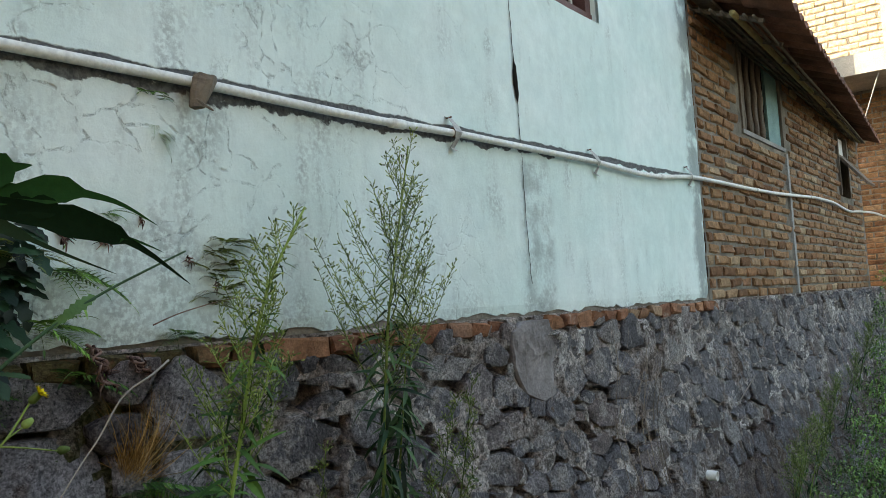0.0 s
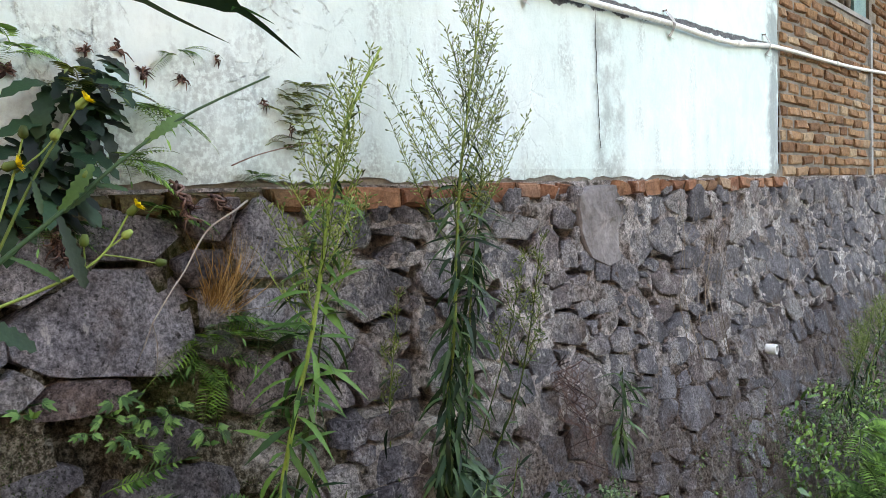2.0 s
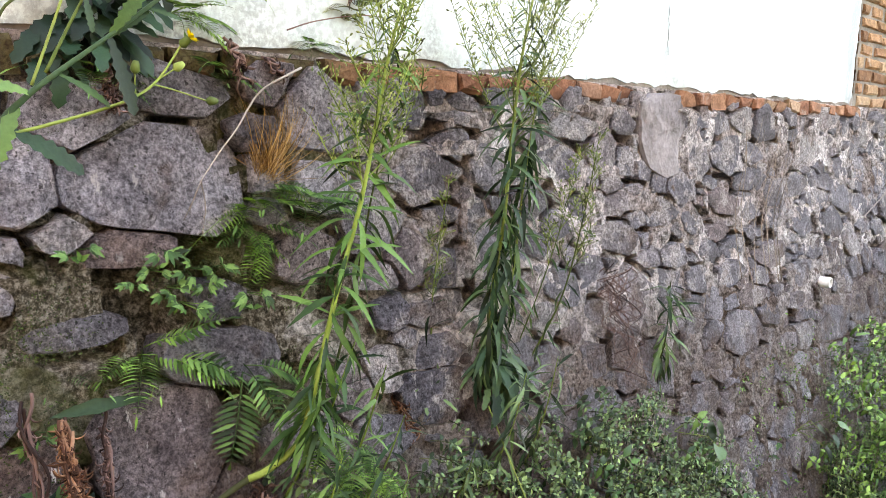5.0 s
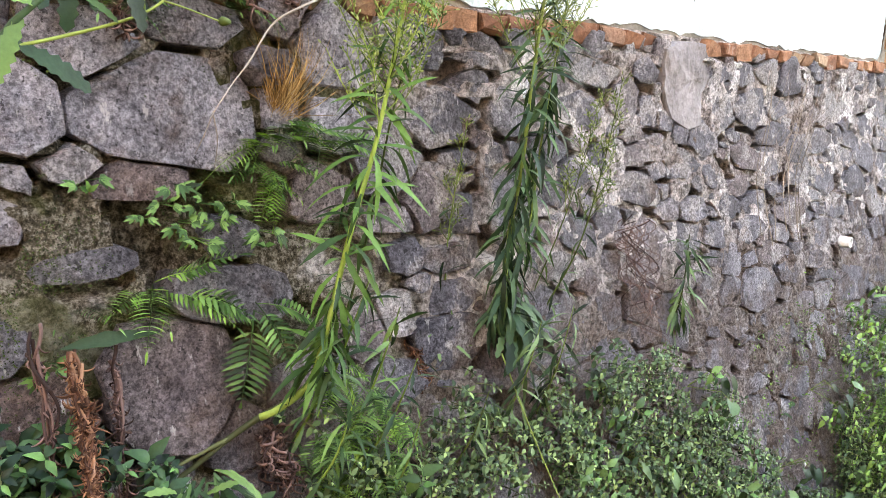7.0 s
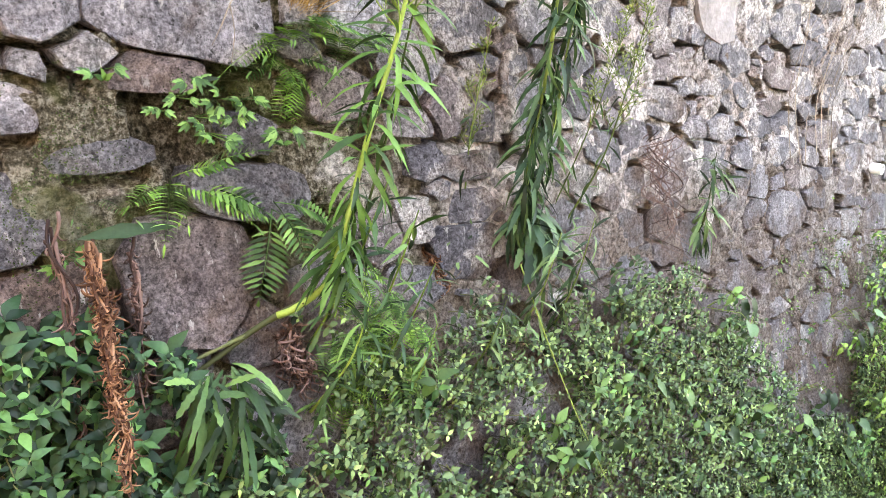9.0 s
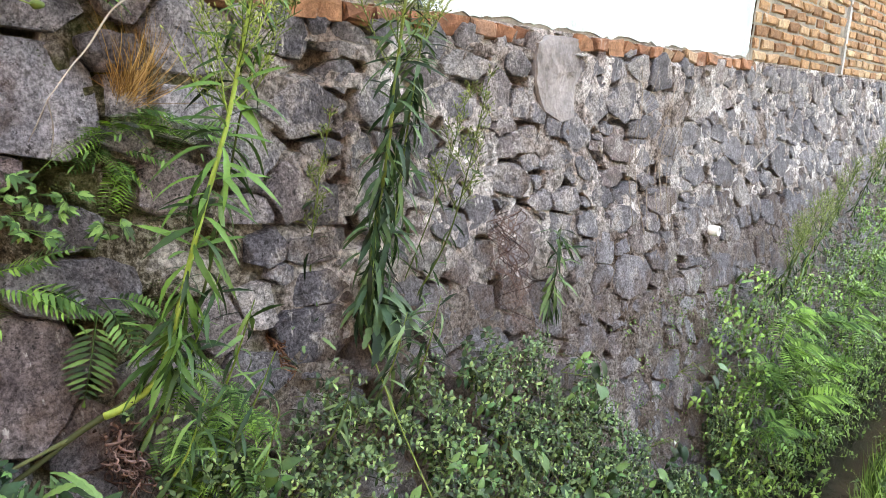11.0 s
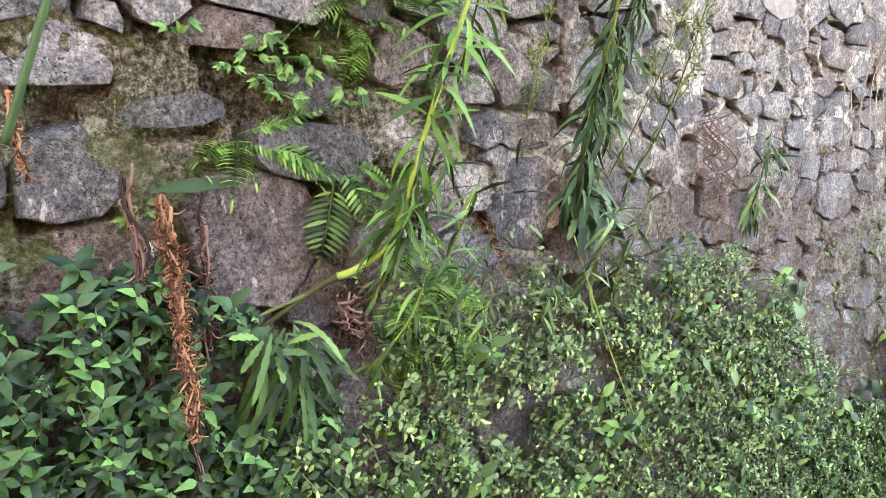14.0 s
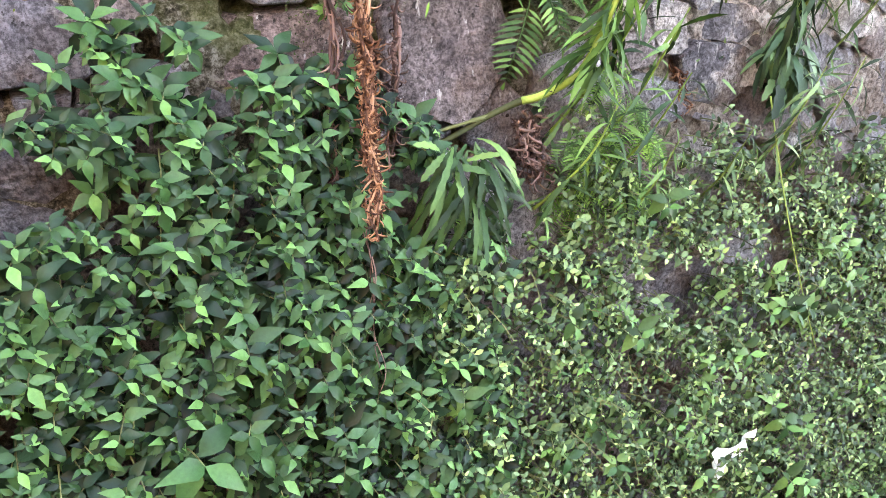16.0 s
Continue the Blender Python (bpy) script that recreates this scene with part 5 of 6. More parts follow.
def lobed_fern(x, y, z, count, size, seed):
    """A young brake fern: thin stalks, each with a hand of pointed lobes."""
    r = random.Random(300 + seed)
    root = thing("lobed_fern", "young bright green fern with hand-shaped lobed leaves", "fern", "lobed ferns", at=(x, y, z))
    for k in range(count):
        a = math.pi * (k + 0.5) / count + r.uniform(-0.3, 0.3)
        way = Vector((math.cos(a), -0.8, r.uniform(-0.5, 0.5))).normalized()
        end = way * 0.030 * size * r.uniform(0.7, 1.4)
        s = Shape().tube([(0, 0.02, 0), tuple(end * 0.6), tuple(end)], 0.0009, 4)
        face = Vector((r.uniform(-0.3, 0.3), -1, 0.5))
        side = face.cross(way).normalized()
        down = Vector((way.x * 0.9, -0.35, r.uniform(-0.7, 0.3))).normalized()
        for q, l in ((-1.25, 0.45), (-0.6, 0.75), (0.0, 1.0), (0.6, 0.75), (1.25, 0.45)):
            v, f = leaf(0.036 * size * l, 0.0105 * size, 0.15, 0.5, 7, 0.16, 0.36, 1.2)
            s.add(v, f, aim(end, down + side * q * 0.9, face))
        part("frond", s, FERN, root, smooth=True)


def build_ferns():
    # on the plaster
    fern(0.58, -0.004, -0.05, 7, 0.45, 0.2, LIME, seed=1, label="fern tuft on the plaster wall")
    fern(0.70, -0.004, -0.11, 8, 0.50, 0.3, OLIVE, seed=2, label="fern tuft on the plaster wall")
    fern(0.78, -0.004, -0.13, 5, 0.62, 0.9, LIME, seed=3, label="fern with one long frond on the plaster")
    fern(0.905, -0.004, -0.02, 5, 0.30, 0.0, seed=4, label="tiny fern in a plaster crack")
    fern(1.03, -0.004, 0.245, 6, 0.28, 0.2, seed=5, label="tiny fern under the pipe")
    fern(1.035, -0.004, 0.185, 5, 0.22, 0.3, seed=6, label="tiny fern below the pipe", hang=0.5)
    for k, (x, z) in enumerate(((1.17, -0.21), (1.20, -0.185), (1.175, -0.15), (1.205, -0.125), (1.18, -0.095), (1.215, -0.075))):
        fern(x, -0.008, z, 9, 0.24 + 0.03 * (k % 3), 0.0, OLIVE, "dense olive fern clump at the plaster foot", seed=400 + k, hang=-0.35)
    fern(0.76, -0.006, -0.24, 9, 0.50, 0.3, LIME, seed=9, label="fern and grass tuft at the plaster foot")
    fern(1.07, -0.012, -0.275, 7, 0.32, 0.1, seed=10, label="small fern on the brick course")
    fern(0.60, -0.02, -0.36, 6, 0.5, 0.2, seed=11)
    fern(0.83, -0.02, -0.34, 4, 0.45, 0.5, seed=12)
    # on the stones
    fern(0.90, -0.06, -0.60, 6, 0.52, -0.5, LIME, seed=13, label="full green fern hanging over the stones")
    fern(0.88, -0.06, -0.635, 6, 0.46, -0.3, FERN, seed=14, label="full green fern hanging over the stones", hang=0.35)
    fern(0.93, -0.055, -0.57, 5, 0.55, 0.5, seed=15, label="full green fern hanging over the stones")
    fern(0.92, -0.055, -0.66, 6, 0.36, 0.1, LIME, seed=16, label="full green fern hanging over the stones", hang=0.8)
    fern(0.50, -0.06, -0.86, 4, 0.34, -0.2, seed=24)
    fern(1.02, -0.07, -0.60, 4, 0.55, 0.4, seed=25)
    fern(0.64, -0.09, -0.845, 6, 0.50, -0.2, LIME, "bright young fern on mossy mortar", seed=21)
    fern(0.655, -0.10, -0.85, 4, 0.82, 1.3, seed=22, label="large fern with long arching fronds")
    fern(0.80, -0.16, -0.895, 4, 0.62, 0.7, seed=23, label="large fern with long arching fronds", hang=0.6)
    for k, (x, z, size) in enumerate(((0.685, -0.668, 1.0), (0.535, -0.655, 0.9), (0.735, -0.705, 0.8), (0.69, -0.735, 0.8), (0.715, -0.765, 0.9), (0.79, -0.71, 0.8), (0.85, -0.765, 1.1), (0.66, -0.70, 0.7), (0.76, -0.74, 0.7), (0.44, -0.93, 0.8), (0.62, -0.72, 0.6))):
        lobed_fern(x, wall_face(z) - 0.03, z, 3 if k < 2 else 5, size, k)
    fern(0.98, -0.20, -1.16, 10, 0.42, 0.3, LIME, "bright fern under the leaning weed", seed=26, hang=0.6)
    fern(1.03, -0.21, -1.22, 10, 0.48, 0.1, FERN, "bright fern under the leaning weed", seed=29, hang=0.7)
    fern(0.94, -0.22, -1.24, 8, 0.42, -0.1, LIME, "bright fern under the leaning weed", seed=30, hang=0.7)
    for k, (x, z) in enumerate(((0.93, -1.02), (1.0, -1.08), (1.06, -1.14), (0.97, -1.30), (1.08, -1.26), (0.90, -1.14))):
        fern(x, -0.24, z, 7, 0.36 + 0.04 * (k % 3), 0.2, FERN if k % 2 else LIME, "fine fern hanging at the horseweed foot", seed=200 + k, hang=0.8)
    fern(0.92, -0.18, -1.28, 9, 0.5, 0.0, FERN, "fern among the creeping weeds", seed=27, hang=0.4)
    for k, (x, z) in enumerate(((3.70, -1.72), (3.9, -1.62), (4.05, -1.78), (4.3, -1.7), (3.85, -1.85), (4.5, -1.85), (4.8, -1.7), (4.2, -1.9), (5.2, -1.75), (3.6, -1.92), (5.7, -1.7), (4.0, -1.5), (6.3, -1.6))):
        fern(x, wall_face(z) - 0.20 - 0.14 * ((k * 37) % 10) / 10, z, 9, 1.0, 0.1, FERN if k % 3 == 0 else LIME, "light green fern on the ditch side", seed=70 + k)


build_ferns()


# ---- creeping and hanging plants ----
OVATE = [leaf(1.0, 0.46, 0.30, d, 5, 0.0, 0.38, 1.35) for d in (0.2, 0.7, 1.2)]
ROUND = [leaf(1.0, 0.55, 0.2, d, 3, 0.0, 0.45, 1.8) for d in (0.2, 0.6)]
BLADE = [leaf(1.0, 0.055, 0.3, d, 4, 0.0, 0.3, 1.3) for d in (0.4, 0.9, 1.5)]


def sprig(leaves, stems, base, way, length, pairs, L, shapes, r, droop=0.25, tips=None, thick=0.0013):
    way = np.array(way) / np.linalg.norm(way)
    pts = [np.array(base) + way * length * q + np.array([0, 0, -droop * length * q * q]) for q in np.linspace(0, 1, 4)]
    stems.tube(pts, np.linspace(thick * 1.2, thick * 0.7, 4), 4)
    for k in range(pairs):
        q = ((k + 1) / pairs) ** 0.6
        p = np.array(base) + way * length * q + np.array([0, 0, -droop * length * q * q])
        size = L * (1.1 - 0.55 * q) * r.uniform(0.8, 1.2)
        turn = (k % 2) * math.pi / 2 + r.uniform(-0.3, 0.3)
        a = Vector(way).orthogonal().normalized()
        b = Vector(way).cross(a)
        for side in (1, -1):
            d = (a * math.cos(turn) + b * math.sin(turn)) * side + Vector(way) * (0.35 + 0.5 * (q > 0.9))
            d.z -= 0.15
            v, f = shapes[r.randrange(len(shapes))]
            (tips if tips is not None and k >= pairs - 1 else leaves).add(v * size, f, aim(p, d, Vector(way) * 0.6 + Vector((0, -0.25, 0.9))))


def carpet(name, label, top, x0, x1, count, L, shapes, material, pairs, out, length, seed, stem_material=None, feather=0.12, tip_material=None, gaps=-0.33, gap_depth=0.25, thick=0.0013):
    """A curtain of small leafy shoots over the lower wall, below the height top(x)."""
    r = random.Random(seed)
    leaves, stems = Shape(), Shape()
    tips = Shape() if tip_material else leaves
    placed = 0
    tries = 0
    while placed < count and tries < count * 8:
        tries += 1
        x = r.uniform(x0, x1)
        z = r.uniform(-2.5, top(x) + 0.05)
        depth = top(x) - z + feather * 1.6 * wob(x, seed, z, 5.0)
        if depth < 0 or r.random() > min(1.0, 0.25 + depth / feather):
            continue
        if wob(x, seed + 3, z, 6.5) < gaps and depth < gap_depth:
            continue
        reach = out(x, z)
        y = wall_face(z) - 0.015 - reach * r.random() ** 0.8
        way = (r.uniform(-0.7, 0.7), -1.0, r.uniform(-0.25, 0.8))
        sprig(leaves, stems, (x, y, z), way, length * r.uniform(0.6, 1.3), pairs, L * r.choice((0.6, 0.8, 0.9, 1.0, 1.15, 1.4)), shapes, r, 0.25, tips, thick)
        placed += 1
    root = tagged(new(name), label, "weeds", kind="stuff")
    part("leaves", leaves, material, root, smooth=True)
    if tip_material:
        part("young_leaves", tips, tip_material, root, "paler young leaves", smooth=True)
    part("shoots", stems, stem_material or WEEDSTEM, root)
    return root


def top_left(x):
    return float(np.interp(x, (-0.8, 0.04, 0.12, 0.20, 0.32, 0.42, 0.50, 0.7), (-1.02, -1.04, -0.98, -0.94, -0.92, -0.97, -1.10, -1.26)))


def top_mid(x):
    return float(np.interp(x, (0.5, 0.9, 1.3, 1.9, 2.1, 2.4, 2.55, 2.8, 3.3, 3.5), (-1.26, -1.14, -1.17, -1.21, -1.24, -1.36, -1.58, -1.80, -1.98, -1.8)))


def top_right(x):
    return float(np.interp(x, (3.3, 3.7, 4.1, 5.0, 6.0, 7.0, 8.0, 9.0, 10.4), (-1.70, -1.42, -1.36, -1.42, -1.35, -1.2, -0.85, -0.45, 0.1)))


carpet("nettle_carpet", "creeping nettle-like weed with pointed green leaves", top_left, -0.9, 0.74, 4800, 0.046, OVATE, NETTLE, 4, lambda x, z: 0.06 + 0.10 * (top_left(x) - z), 0.05, 21, tip_material=TIP)
carpet("small_weed_carpet", "tangle of small-leaved pale green creeping weeds", top_mid, 0.55, 3.75, 6400, 0.024, ROUND + OVATE, DULL, 5, lambda x, z: 0.06 + 0.10 * max(0.0, top_mid(x) - z), 0.07, 22, tip_material=SMALL, gaps=-0.12, gap_depth=0.26, feather=0.24)
carpet("broad_weed_carpet", "broader pointed leaves among the creeping weeds", lambda x: top_mid(x) - 0.03, 0.6, 3.3, 700, 0.046, OVATE, LEAF, 3, lambda x, z: 0.17, 0.05, 23, tip_material=TIP, gaps=-0.05, gap_depth=0.6)
carpet("large_nettle_leaves", "large ovate ribbed leaves above the nettles", lambda x: -1.36, -0.7, 0.20, 28, 0.088, OVATE, TIP, 2, lambda x, z: 0.24, 0.06, 26)
carpet("ditch_weed_bank", "dense green weeds on the ditch side of the wall", top_right, 3.3, 10.4, 4200, 0.040, OVATE, GRASS, 3, lambda x, z: 0.12 + 0.16 * min(1.0, max(0.0, top_right(x) - z) / 0.5), 0.07, 24, feather=0.25, tip_material=LIME, gaps=-0.2)
carpet("ditch_small_weeds", "small bluish leaves covering the ditch side", top_right, 3.4, 6.5, 900, 0.022, ROUND, DULL, 4, lambda x, z: 0.10 + 0.16 * min(1.0, max(0.0, top_right(x) - z) / 0.5), 0.05, 25, feather=0.2)


def build_moss():
    """Low clumps in the joints."""
    r = random.Random(5)
    bright, dark = Shape(), Shape()
    spots = ((3.35, -1.45, 0.38, 0.20, 420, 1), (3.0, -1.36, 0.28, 0.05, 110, 1), (3.3, -1.75, 0.3, 0.2, 160, 1), (2.9, -1.62, 0.12, 0.14, 90, 1), (0.42, -0.78, 0.16, 0.12, 420, 0), (0.22, -0.80, 0.16, 0.12, 420, 0),
             (0.44, -0.92, 0.10, 0.14, 300, 0), (0.9, -0.98, 0.10, 0.12, 260, 0), (0.62, -0.37, 0.25, 0.04, 220, 0), (0.75, -0.72, 0.22, 0.06, 260, 0), (0.55, -0.46, 0.2, 0.05, 160, 0), (1.0, -0.75, 0.12, 0.10, 120, 0))
    for cx, cz, w, h, n, light in spots:
        for _ in range(n if light else 3 * n):
            x, z = cx + w * r.gauss(0, 0.5), cz + h * r.gauss(0, 0.5)
            if wob(x, 2, z, 11) < -0.02:
                continue
            v, f = ROUND[r.randrange(2)]
            size = r.uniform(0.008, 0.016) if light else r.uniform(0.0025, 0.0055)
            (bright if light else dark).add(v * size, f, aim((x, wall_face(z) - (0.034 if light else 0.022) - 0.018 * r.random(), z), (r.uniform(-1, 1), -0.6, r.uniform(-1, 0.6)), (0, -1, 0.6)))
    root = tagged(new("moss_patch"), "yellow-green and dark moss in the stone joints", "moss", kind="stuff")
    part("bright_moss", bright, LIME, root)
    part("dark_moss", dark, MOSS, root)


build_moss()


def build_grass():
    r = random.Random(9)
    s = Shape()
    for _ in range(15000):
        x = r.uniform(2.0, 10.5)
        y = -0.98 - 2.0 * r.random() ** 1.4
        L = r.uniform(0.10, 0.30)
        v, f = BLADE[r.randrange(3)]
        a = r.uniform(0, 2 * math.pi)
        s.add(v * np.array([L, L * 0.55 + 0.05, L]), f, aim((x, y, ground_height(x, y) - 0.01), (math.cos(a) * 0.5, math.sin(a) * 0.5 + 0.15, 1.0), (math.cos(a), math.sin(a), 0.3)))
    root = tagged(new("bank_grass"), "long fresh green grass on the ditch bank", "grass", kind="stuff")
    part("blades", s, GRASS, root)
    w, st = Shape(), Shape()
    for _ in range(900):
        x = r.uniform(1.6, 8.0)
        y = -0.95 - 1.2 * r.random() ** 1.3
        sprig(w, st, (x, y, ground_height(x, y)), (r.uniform(-0.5, 0.5), r.uniform(-0.3, 0.6), 1), r.uniform(0.08, 0.2), 4, 0.05, OVATE, r)
    root = tagged(new("bank_weeds"), "low broad-leaved weeds among the bank grass", "weeds", kind="stuff")
    part("leaves", w, LEAF, root)
    part("shoots", st, STEM, root)


build_grass()


# ---- single plants ----
def dandelion_leaf(L, W, droop, teeth=6):
    """A long sowthistle leaf with coarse teeth and a pale midrib."""
    v, f = [], []
    n = teeth * 2
    for k in range(n + 1):
        t = k / n
        w = W / 2 * (0.30 + 0.70 * math.sin(math.pi * min(1, (t * 0.9 + 0.05) ** 1.3))) * (1.0 if k % 2 else 0.66) * (1 if k < n else 0.02)
        x, z = L * t * (1 - 0.2 * droop * t), -droop * L * t * t * 0.55
        v += [(x, -w, z + 0.2 * w), (x, 0, z), (x, w, z + 0.2 * w)]
    for k in range(n):
        a = 3 * k
        f += [(a, a + 1, a + 4, a + 3), (a + 1, a + 2, a + 5, a + 4)]
    return np.array(v), f


def build_sowthistle():
    Y0 = -0.44
    o = np.array((0.27, Y0, -0.56))
    root = thing("sowthistle", "sowthistle with toothed leaves, round buds and yellow flowers", "wildflower", at=tuple(o))

    def at(x, z, y=Y0):
        return np.array((x, y, z)) - o

    def stalk(name, pts, r0, r1, material, label=""):
        p = smooth_path([at(*q) for q in pts], 6 * len(pts))
        part(name, Shape().tube(p, np.linspace(r0, r1, len(p)), 7), material, root, label, smooth=True)

    stalk("stem", [(0.20, -0.75), (0.27, -0.56), (0.322, -0.452), (0.355, -0.414), (0.39, -0.385), (0.454, -0.337), (0.55, -0.263), (0.645, -0.203), (0.79, -0.137)], 0.0050, 0.0016, DEEP, "dark main stem")
    stalk("stalk", [(0.30, -0.48), (0.323, -0.46), (0.372, -0.446), (0.438, -0.426), (0.483, -0.408), (0.514, -0.385), (0.545, -0.342)], 0.0026, 0.0014, STEM)
    stalk("stalk", [(0.378, -0.385), (0.427, -0.293), (0.486, -0.204)], 0.0022, 0.0013, STEM)
    stalk("stalk", [(0.362, -0.40), (0.401, -0.298), (0.418, -0.244)], 0.0020, 0.0011, STEM)
    stalk("stalk", [(0.407, -0.285), (0.437, -0.262), (0.453, -0.245)], 0.0014, 0.0010, STEM)
    stalk("stalk", [(0.315, -0.46), (0.325, -0.36), (0.337, -0.319), (0.366, -0.296), (0.392, -0.28)], 0.0022, 0.0013, STEM)
    stalk("stalk", [(0.483, -0.408), (0.483, -0.38)], 0.0014, 0.0011, STEM)
    stalk("stalk", [(0.505, -0.392), (0.535, -0.398), (0.580, -0.410)], 0.0013, 0.0009, STEM)
    stalk("stalk", [(0.514, -0.385), (0.535, -0.372)], 0.0013, 0.0010, STEM)
    heads = (((0.545, -0.342), (0.55, -0.35, 0.6), True), ((0.486, -0.204), (0.5, -0.35, 0.6), True), ((0.392, -0.28), (0.9, -0.3, 0.3), True), ((0.483, -0.38), (0.1, -0.1, 1), False),
             ((0.535, -0.372), (0.8, 0, 0.5), False), ((0.580, -0.410), (1, 0, 0.0), False), ((0.418, -0.244), (0.15, 0, 1), False), ((0.453, -0.245), (0.5, 0, 0.8), False), ((0.486, -0.295), (0.4, 0, 0.8), False))
    for p, way, flower in heads:
        a = np.array(way) / np.linalg.norm(way)
        q = at(*p)
        b = part("bud", Shape().tube([q, q + a * 0.004, q + a * 0.010, q + a * 0.016], (0.0025, 0.0062, 0.0056, 0.0034 if not flower else 0.0052), 8), STEM, root, "green flower bud", smooth=True)
        if flower:
            s = Shape()
            for k in range(30):
                side = Vector(a).orthogonal().normalized()
                side = side * math.cos(k * 2.4) + Vector(a).cross(side) * math.sin(k * 2.4)
                v, f = leaf(0.015, 0.0042, 0.2, 0.3, 3, 0, 0.6, 2.5)
                s.add(v, f, aim(q + a * 0.014, Vector(a) * (0.55 + 0.12 * (k % 5)) + side * 0.8, a))
            part("petals", s, YELLOW, b, "yellow petals")
    for (x, z), way, L, W, d, material in (((0.453, -0.338), (0.22, -0.25, -1.0), 0.100, 0.026, 0.1, DULL), ((0.455, -0.335), (0.55, -0.2, 0.8), 0.080, 0.020, 0.3, LEAF), ((0.46, -0.335), (0.75, -0.1, 0.65), 0.06, 0.016, 0.3, LEAF),
                                           ((0.575, -0.246), (0.75, -0.2, 0.62), 0.085, 0.020, 0.5, LEAF), ((0.33, -0.448), (0.85, -0.2, -0.45), 0.105, 0.030, 0.3, DEEP), ((0.345, -0.425), (-0.45, -0.3, -0.7), 0.10, 0.03, 0.3, LEAF),
                                           ((0.39, -0.385), (0.75, -0.2, -0.35), 0.075, 0.013, 0.4, LEAF), ((0.36, -0.41), (-0.6, -0.3, 0.2), 0.08, 0.02, 0.6, LEAF), ((0.425, -0.29), (0.1, -0.3, -0.9), 0.05, 0.012, 0.2, DULL),
                                           ((0.50, -0.30), (0.9, -0.2, -0.1), 0.05, 0.010, 0.3, LEAF)):
        v, f = dandelion_leaf(L, W, d, 7)
        part("leaf", Shape().add(v, f, aim(at(x, z), way, (0.1, -0.8, 0.5))), material, root, smooth=True)
    return root


build_sowthistle()


def build_near_leaf():
    """The large lobed leaf that hangs in close to the camera's eye."""
    o = np.array((0.202, -0.822, -0.121))
    root = thing("lobed_leaf", "large dark green deeply lobed leaf with drawn-out tips", "leaf", at=tuple(o))
    # each lobe: its midrib, its half width, and where the drawn-out tip begins
    lobes = (([(0.10, -0.775, -0.10), (0.202, -0.822, -0.121), (0.299, -0.867, -0.148), (0.37, -0.900, -0.166), (0.409, -0.917, -0.184), (0.446, -0.935, -0.217)], 0.0105, 0.72),
             ([(0.24, -0.840, -0.130), (0.279, -0.858, -0.138), (0.32, -0.876, -0.142), (0.352, -0.891, -0.138), (0.373, -0.901, -0.141), (0.398, -0.912, -0.149), (0.424, -0.924, -0.167)], 0.0098, 0.66),
             ([(0.22, -0.830, -0.126), (0.269, -0.853, -0.128), (0.299, -0.867, -0.127), (0.324, -0.878, -0.122), (0.340, -0.886, -0.119)], 0.0115, 0.80),
             ([(0.325, -0.878, -0.150), (0.355, -0.893, -0.154), (0.366, -0.897, -0.162)], 0.0080, 0.5),
             ([(0.385, -0.906, -0.172), (0.409, -0.917, -0.180), (0.428, -0.926, -0.190)], 0.0045, 0.3),
             ([(0.25, -0.845, -0.130), (0.279, -0.858, -0.146), (0.319, -0.876, -0.167), (0.358, -0.894, -0.189), (0.394, -0.911, -0.207)], 0.0060, 0.6))
    for i, (pts, W, tail) in enumerate(lobes):
        p = smooth_path(pts, 22) - o
        v, f = [], []
        for k in range(22):
            t = k / 21
            way = Vector(p[min(k + 1, 21)] - p[max(k - 1, 0)]).normalized()
            side = way.cross(Vector((0.42, 0.90, 0.0))).normalized()
            w = W * (1 + 0.22 * math.sin(k * 1.15 + i * 2.0) + 0.10 * math.sin(k * 2.7 + i)) if t < tail else W * (0.34 * (1 - t) / (1 - tail) + 0.02)
            q = Vector(p[k])
            lift = Vector((0, -0.18 * w, 0.0))
            v += [tuple(q + side * w + lift), tuple(q), tuple(q - side * w + lift)]
        for k in range(21):
            c = 3 * k
            f += [(c, c + 1, c + 4, c + 3), (c + 1, c + 2, c + 5, c + 4)]
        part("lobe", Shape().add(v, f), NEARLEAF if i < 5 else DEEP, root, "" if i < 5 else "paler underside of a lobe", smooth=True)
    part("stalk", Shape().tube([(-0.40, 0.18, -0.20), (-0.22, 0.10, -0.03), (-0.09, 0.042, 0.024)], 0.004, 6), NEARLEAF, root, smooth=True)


build_near_leaf()


def broad_clump(x, y, z, count, L, W, material, label, seed, hang=0.4, name="leafy_clump"):
    r = random.Random(seed)
    root = thing(name, label, "plant", at=(x, y, z))
    for k in range(count):
        a = math.pi * (k + 0.5) / count + r.uniform(-0.3, 0.3)
        way = (math.cos(a), -0.5 - 0.5 * r.random(), r.uniform(-0.5, 0.8) - hang)
        v, f = dandelion_leaf(L * r.uniform(0.7, 1.2), W * r.uniform(0.8, 1.2), r.uniform(0.4, 1.1), 5)
        part("leaf", Shape().add(v, f, aim((r.uniform(-0.05, 0.05), 0.0, r.uniform(-0.05, 0.05)), way, (0, -0.6, 0.8))), material, root, smooth=True)


